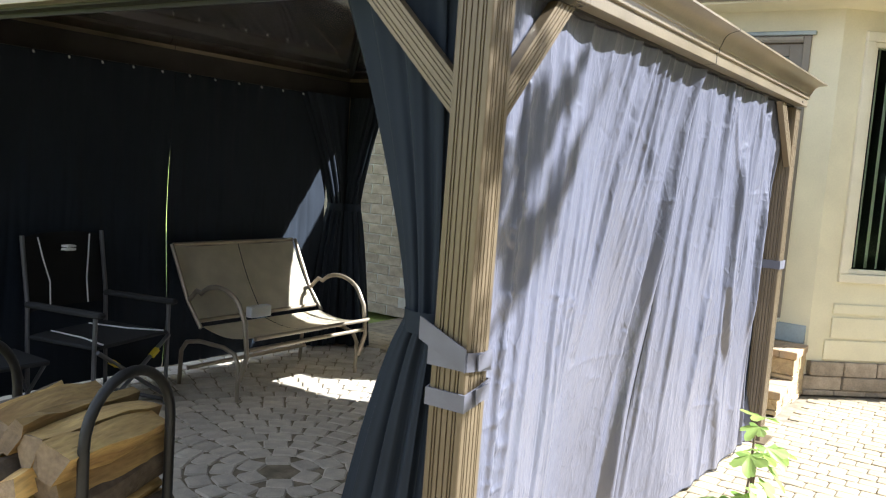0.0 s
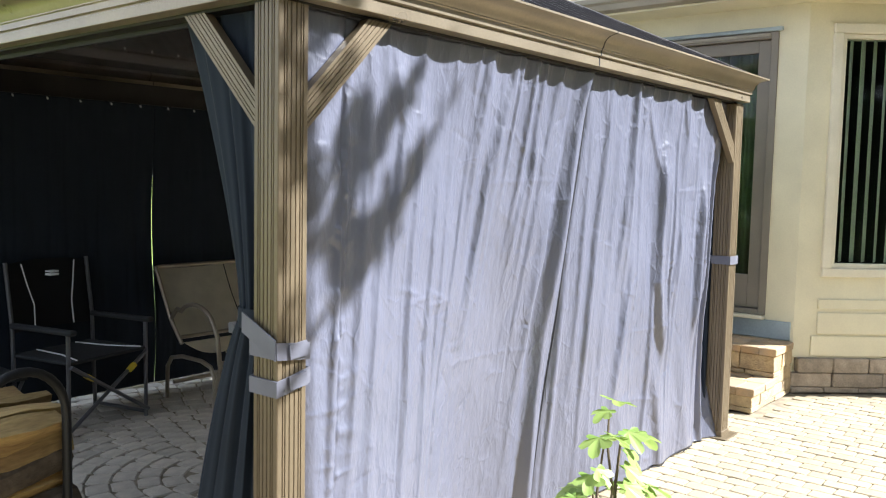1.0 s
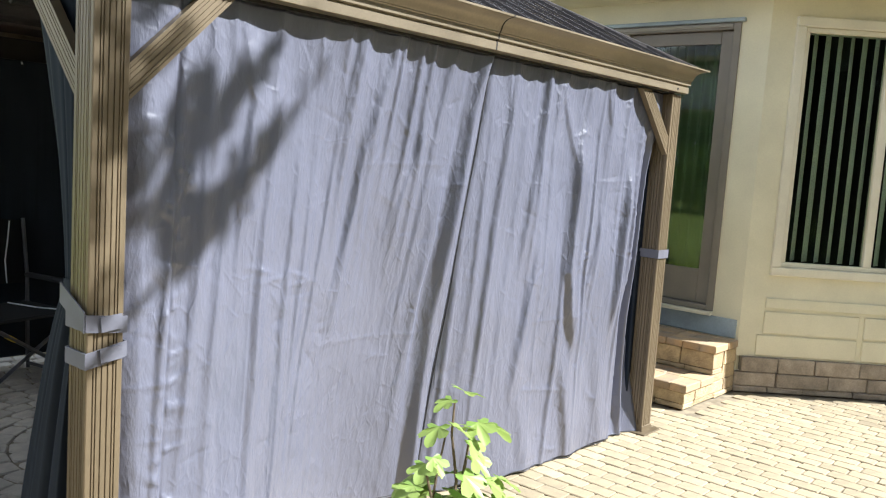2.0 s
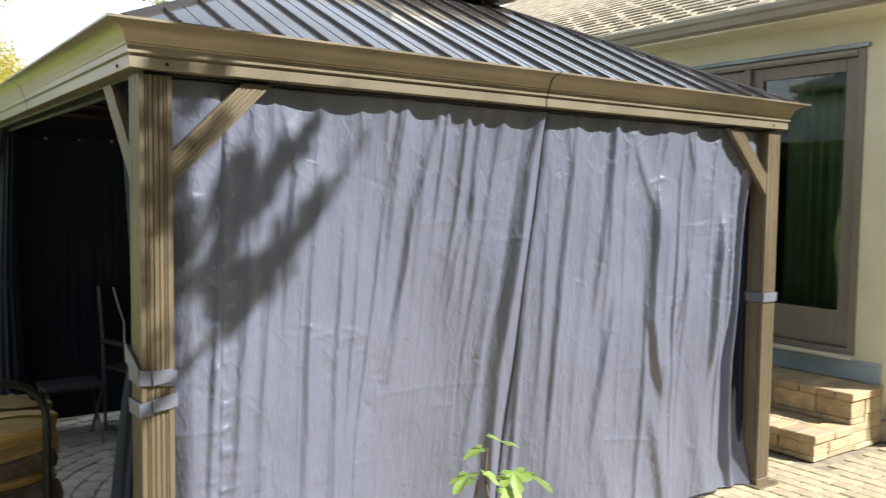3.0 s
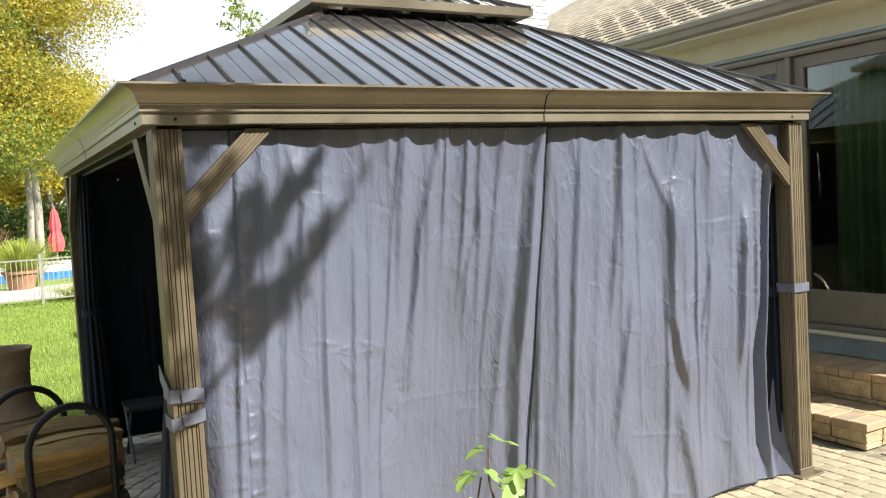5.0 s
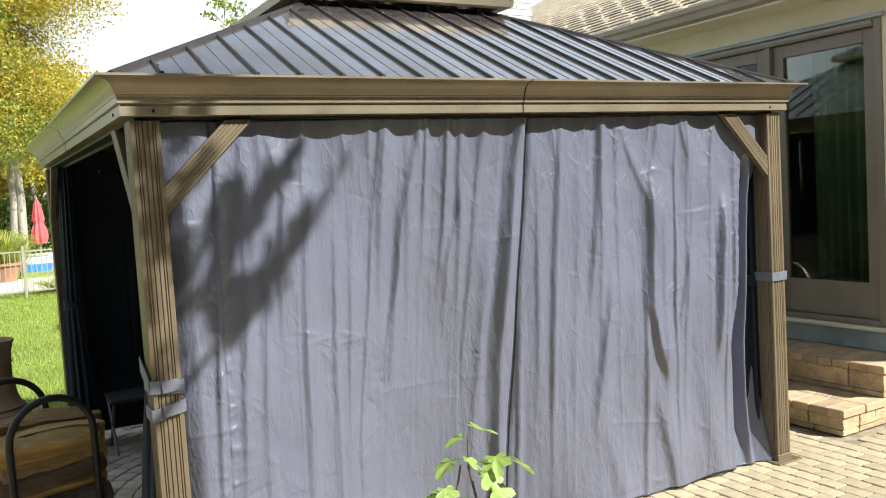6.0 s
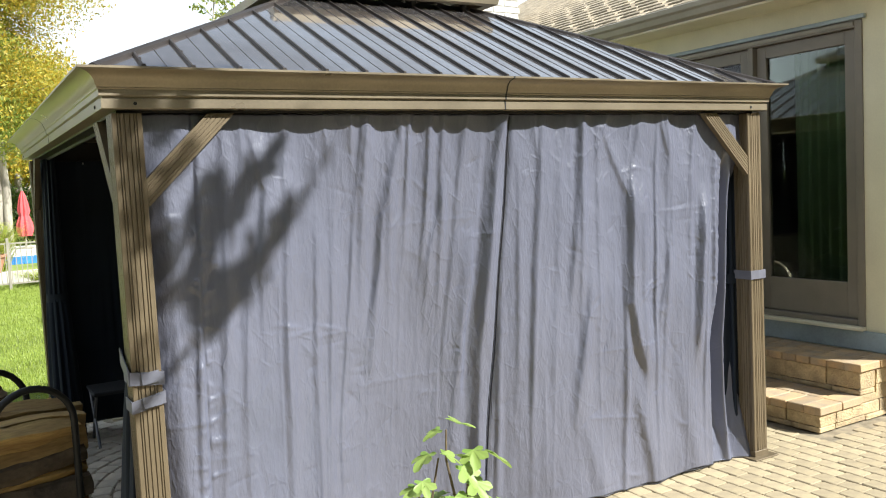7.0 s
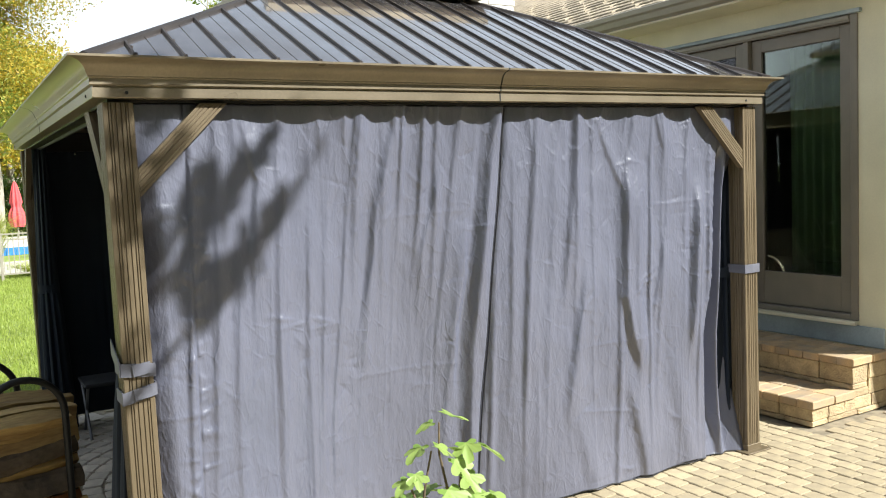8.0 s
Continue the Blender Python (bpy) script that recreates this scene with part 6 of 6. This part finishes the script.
M_REED = leaf_material("yellow_green_reed", (0.26, 0.33, 0.04), (0.50, 0.50, 0.10), 0.4)
M_PINKREED = leaf_material("pink_plume_grass", (0.42, 0.20, 0.12), (0.55, 0.34, 0.20), 0.4)
bm = bmesh.new()
blades(bm, (0.28, 21.0, 0.42), 420, 0.75, 0.85, 3)
part("grass_tuft", bm, M_REED, pot, kind="stuff")
for x, y, h, s, mt, lb in ((0.5, 24.2, 1.3, 5, M_REED, "tall yellow green ornamental grass clump"), (-0.75, 23.2, 1.75, 6, M_PINKREED, "tall pinkish ornamental grass clump"), (-1.4, 20.2, 0.75, 7, M_GREENLEAF, "low green grass clump behind the fence"), (-3.2, 20.3, 0.8, 8, M_GREENLEAF, "low green grass clump behind the fence"), (1.6, 19.6, 0.35, 9, M_REED, "low yellow green grass clump by the fence")):
    bm = bmesh.new()
    blades(bm, (x, y, lawn_z(x, y)), 500, 0.9, h, s)
    solo("grass_clump", bm, mt, lb, "ornamental grass")


def leaf_cloud(centers, n, size, seed):
    """Many small pointed leaves scattered in clumps, as numpy arrays."""
    r = np.random.RandomState(seed)
    cs = np.array([c[:3] for c in centers])
    rad = np.array([c[3] for c in centers])
    pick = r.choice(len(cs), n, p=rad ** 2 / (rad ** 2).sum())
    d = r.normal(size=(n, 3))
    d /= np.linalg.norm(d, axis=1)[:, None]
    p = cs[pick] + d * (rad[pick] * r.rand(n) ** 0.45)[:, None] * np.array([1, 1, 0.75])
    a = r.normal(size=(n, 3))
    a /= np.linalg.norm(a, axis=1)[:, None]
    b = np.cross(a, r.normal(size=(n, 3)))
    b /= np.linalg.norm(b, axis=1)[:, None]
    s = size * r.uniform(0.6, 1.3, n)[:, None]
    v = np.stack([p - a * s, p + b * s * 0.45, p + a * s, p - b * s * 0.45], 1).reshape(-1, 3)
    return v, np.arange(n * 4).reshape(-1, 4)


def tree(name, at, h, spread, n, size, mat, label, seed, trunk=0.16, lean=(0, 0), first=0.35, clumps=26, stems=1):
    rnd = random.Random(seed)
    th = thing(name, at, label, "tree")
    at = Vector(at)
    ends = []
    bm = bmesh.new()
    for s in range(stems):
        o = at + Vector((rnd.uniform(-1, 1), rnd.uniform(-1, 1), 0)) * (0.35 * (stems > 1))
        ln = Vector((lean[0] + rnd.uniform(-0.4, 0.4) * (stems > 1), lean[1], 0))
        tp = [o + ln * (k / 6) ** 1.3 + Vector((0.12 * math.sin(k * 1.7 + seed + s), 0.12 * math.cos(k * 1.3 + s), -0.1 + h * 0.85 * k / 6)) for k in range(7)]
        tube(bm, tp, trunk, 9, r_end=trunk * 0.25)
        for i in range(clumps // stems):
            u = first + (1 - first) * rnd.random()
            k = min(5, int(u * 6))
            p0 = tp[k].lerp(tp[k + 1], u * 6 - k)
            a = rnd.uniform(0, 6.28)
            reach = spread * (1.15 - 0.7 * (u - first) / (1 - first)) * rnd.uniform(0.45, 1.0)
            e = p0 + Vector((math.cos(a) * reach, math.sin(a) * reach, reach * rnd.uniform(0.15, 0.6)))
            mid = p0.lerp(e, 0.5) + Vector((0, 0, 0.12 * reach))
            tube(bm, [p0, mid, e], trunk * 0.28, 5, r_end=0.012)
            ends.append((e.x, e.y, e.z, rnd.uniform(0.5, 1.0) * spread * 0.46))
            ends.append((mid.x, mid.y, mid.z, rnd.uniform(0.35, 0.7) * spread * 0.42))
    part("trunk", bm, M_BARK, th, smooth=60)
    v, f = leaf_cloud(ends, n, size, seed)
    me = bpy.data.meshes.new("crown")
    me.from_pydata((v - np.array(at)).tolist(), [], f.tolist())
    me.materials.append(mat)
    ob = new("crown", me)
    ob.parent = th
    return th


tree("birch", (1.7, 38, -0.2), 18, 4.8, 90000, 0.075, M_YELLOW, "tall slender trees turning yellow behind the pool", 31, 0.20, (0.6, 0), 0.27, 66, 3)
tree("ash_tree", (-0.9, 36, -0.2), 16, 4.0, 62000, 0.078, M_GREENLEAF, "leaning grey tree with yellow green leaves behind the pool", 32, 0.26, (-1.6, 0), 0.30, 40)
tree("maple_tree", (3.2, 50, -0.2), 12, 4.6, 42000, 0.115, M_YELLOW, "green and yellow tree behind the pool deck", 33, 0.25, (0, 0), 0.15, 44)
tree("oak_tree", (-4.5, 48, -0.2), 20, 5.5, 26000, 0.16, M_GREENLEAF, "yellow green tree at the edge of the woods", 34, 0.3, (0, 0), 0.15, 44)
tree("linden_tree", (10.0, 33, -0.2), 13.0, 1.3, 900, 0.11, M_GREENLEAF, "slim green tree top behind the gazebo roof", 35, 0.10, (0, 0), 0.6, 22)
# far woods
r = np.random.RandomState(5)
cl = [(x, 62 + 5 * r.rand(), z, 2.6) for x in np.arange(-26, 24, 2.0) for z in (1.2, 3.4, 5.2 + 1.5 * r.rand())]
v, f = leaf_cloud(cl, 26000, 0.32, 77)
me = bpy.data.meshes.new("woods")
me.from_pydata(v.tolist(), [], f.tolist())
me.materials.append(M_GREENLEAF)
tagged(new("woods", me), "dense green woods far behind the garden", "woods", kind="stuff")
cl = [(x, 44 + 2 * r.rand(), z, 1.3) for x in np.arange(-14, 12, 1.2) for z in (0.7, 1.9)]
v, f = leaf_cloud(cl, 12000, 0.17, 78)
me = bpy.data.meshes.new("hedge")
me.from_pydata(v.tolist(), [], f.tolist())
me.materials.append(M_DARKLEAF)
tagged(new("hedge", me), "dark green hedge behind the pool deck", "hedge", kind="stuff")

# unseen trees added behind the walk to cut low sky light, lower in the west
cl = [(x, -15 - 3 * r.rand(), z, 2.4) for x in np.arange(-32, 30, 1.9) for z in (1.4, 3.6, 5.8, 8.0, 9.6 + r.rand())]
cl += [(-24 - 3 * r.rand(), y, z, 2.4) for y in np.arange(-14, 16, 1.9) for z in (1.2, 2.6)]
v, f = leaf_cloud(cl, 50000, 0.36, 79)
me = bpy.data.meshes.new("tree_belt")
me.from_pydata(v.tolist(), [], f.tolist())
me.materials.append(M_DARKLEAF)
tagged(new("tree_belt", me), "unseen belt of dark green trees added to cut the low sky light", "woods", kind="stuff")

# grass blades over the visible lawn
r = np.random.RandomState(9)
n = 90000
gy = 3.85 + 16 * r.rand(n) ** 1.6
gx = -3.2 + 4.8 * r.rand(n)
gz = np.array([lawn_z(x, y) for x, y in zip(gx, gy)])
hh = 0.035 + 0.03 * r.rand(n)
an = r.rand(n) * 6.28
wv = 0.0026 + 0.0004 * gy
o = np.stack([gx, gy, gz - 0.003], 1)
s = np.stack([np.cos(an) * wv, np.sin(an) * wv, 0 * an], 1)
t = np.stack([r.normal(size=n) * 0.015, r.normal(size=n) * 0.015, hh], 1)
v = np.stack([o - s, o + s, o + t], 1).reshape(-1, 3)
me = bpy.data.meshes.new("grass")
me.from_pydata(v.tolist(), [], np.arange(n * 3).reshape(-1, 3).tolist())
me.materials.append(M_BLADE)
tagged(new("grass", me), "short bright green lawn grass", "grass", kind="stuff")

# ---- tree that shades the near end of the front curtain ----
def on_sun(x, z, dist):
    return Vector((x, 0.1, z)) + sun_dir * dist


shade = thing("maple_tree", (-2.2, -8.5, 0), "garden tree whose long limb shades the gazebo curtain", "tree")
bm = bmesh.new()
tube(bm, [(-2.2, -8.5, -0.1), (-2.1, -8.4, 1.5), (-2.0, -8.2, 3.0), (-1.9, -8.1, 4.6)], 0.2, 9, r_end=0.12)
FAR = 5.2
limb = [Vector((-1.95, -8.1, 3.6)), Vector((-0.6, -6.4, 4.2)), on_sun(-0.30, 0.55, FAR), on_sun(0.20, 1.05, FAR)]
tube(bm, limb, 0.06, 7, r_end=0.014)
clumps = []
rnd = random.Random(15)
# twigs: foot, tip, leaf radius at the foot and at the tip
for x0, z0, x1, z1, ra, rb in ((0.30, 1.18, 0.83, 1.78, 0.10, 0.030), (0.24, 1.12, 0.50, 1.36, 0.075, 0.09), (0.42, 1.30, 0.70, 1.58, 0.08, 0.05), (0.16, 1.25, 0.60, 1.84, 0.07, 0.06), (0.28, 1.50, 0.52, 1.72, 0.07, 0.065),
                               (0.06, 0.98, 0.10, 1.60, 0.045, 0.055), (0.10, 1.50, 0.18, 1.93, 0.05, 0.05), (0.08, 1.32, 0.32, 1.62, 0.05, 0.06), (0.27, 1.12, 0.30, 1.56, 0.055, 0.05), (0.26, 1.06, 0.36, 1.24, 0.045, 0.05), (-0.06, 0.95, -0.02, 1.95, 0.05, 0.09), (0.02, 1.45, 0.04, 2.0, 0.06, 0.07), (0.12, 1.90, 0.40, 2.06, 0.05, 0.05)):
    k = max(3, int(math.hypot(x1 - x0, z1 - z0) / 0.085))
    far = FAR + rnd.uniform(-0.4, 0.4)
    tube(bm, [on_sun(x0, z0, far), on_sun((x0 + x1) / 2 + 0.02, (z0 + z1) / 2, far), on_sun(x1, z1, far)], 0.007, 5, r_end=0.003)
    for i in range(k + 1):
        u = i / k
        p = on_sun(x0 + (x1 - x0) * u + rnd.uniform(-0.035, 0.035), z0 + (z1 - z0) * u + rnd.uniform(-0.035, 0.035), far + rnd.uniform(-0.25, 0.25))
        clumps.append((p.x, p.y, p.z, (ra + (rb - ra) * u) * rnd.choice((0.4, 0.6, 0.8, 1.1))))
part("trunk", bm, M_BARK, shade, smooth=60)
v, f = leaf_cloud(clumps, 980, 0.045, 4)
crown = [(-1.9 + 1.6 * math.cos(a) - 1.2, -8.2 + 1.6 * math.sin(a) - 1.0, 5.2 + 0.5 * math.sin(3 * a), 1.0) for a in np.arange(0, 6.2, 0.7)]
v2, f2 = leaf_cloud(crown, 2500, 0.09, 6)
me = bpy.data.meshes.new("crown")
me.from_pydata((np.concatenate([v, v2]) - np.array(BASE[shade])).tolist(), [], np.concatenate([f, f2 + len(v)]).tolist())
me.materials.append(M_GREENLEAF)
ob = new("crown", me)
ob.parent = shade

# ---- pieces of the ground and the house roof ----
pav = [tumbled_mesh("paver", 0.0975, w, 0.03, M_PAVER, s, 0.004, 0.010) for s, w in ((1, 0.146), (2, 0.146), (3, 0.143), (4, 0.147), (5, 0.141), (6, 0.145))]
rnd = random.Random(2)
plan = []
for j in range(-34, 62):
    x = 0.9 + j * 0.1015
    a = -3.6 + (0.075 if j % 2 else 0.0) + rnd.uniform(-0.02, 0.02)
    while a < EDGE_Y - 0.1:
        y = a + 0.075
        a += 0.15
        c = Vector((x + 0.006 * math.sin(y * 3), y, 0))
        if not (-2.6 < x < 6.9):
            continue
        if 0.0 < x < L and 0.42 < y < 3.62 or (x > 3.98 and y > -0.02) or (x > HX - 0.1 and (c - Vector((HX, HY, 0))).dot(BN) > -0.1):
            continue
        plan.append(Matrix.Translation((c.x, c.y, rnd.uniform(-0.0015, 0.0015))) @ pose(0, 0, 0, rnd.uniform(-0.5, 0.5), rnd.uniform(-0.5, 0.5), rnd.uniform(-2, 2)))
pieces("paver", pav, plan, pavement, 300, "", "", (3.6, -0.5, 0))
# rings of stones inside the gazebo
ring_plan = []
CC = Vector((1.05, 1.66, 0))
for k in range(1, 30):
    rr = 0.03 + k * 0.118
    cnt = max(4, int(2 * math.pi * rr / 0.135))
    ph = rnd.uniform(0, 6)
    for i in range(cnt):
        t = ph + 2 * math.pi * i / cnt
        c = CC + Vector((math.cos(t), math.sin(t), 0)) * rr
        if 0.02 < c.x < L - 0.02 and 0.44 < c.y < 3.60:
            ring_plan.append(Matrix.Translation((c.x, c.y, rnd.uniform(-0.002, 0.003))) @ pose(0, 0, 0, 0, 0, math.degrees(t) + 90 + rnd.uniform(-3, 3)))
pieces("cobble", [tumbled_mesh("cobble", 0.126, 0.110, 0.03, M_COBBLE, s, 0.005, 0.016) for s in range(20, 25)], ring_plan, pavement, 300, "", "", (1.0, 1.6, 0))
# shingle tabs
sh = []
ang = math.atan(SL)
for j in range(26):
    d = 0.02 + j * 0.125
    for i in range(24):
        y = 0.3 + i * 0.29 + (0.145 if j % 2 else 0) + rnd.uniform(-0.03, 0.03)
        if y > 7.0 or y < d * 0.35:
            continue
        sh.append(Matrix.Translation((EX - 0.06 + d * math.cos(ang) + 0.06, y, 2.97 + (d + 0.06) * math.sin(ang) + 0.012)) @ pose(0, 0, 0, 0, -math.degrees(ang) + 5.0, 0) @ pose(0, 0, 0, 0, 0, 90))
pieces("shingle", [slab_mesh("shingle", w, 0.17, 0.020, M_SHINGLE, 0.008, s, 0.003) for s, w in ((50, 0.28), (51, 0.24), (52, 0.27), (53, 0.22), (54, 0.285))], sh, roof, 300, "", "", (4.5, 3.4, 3.2))
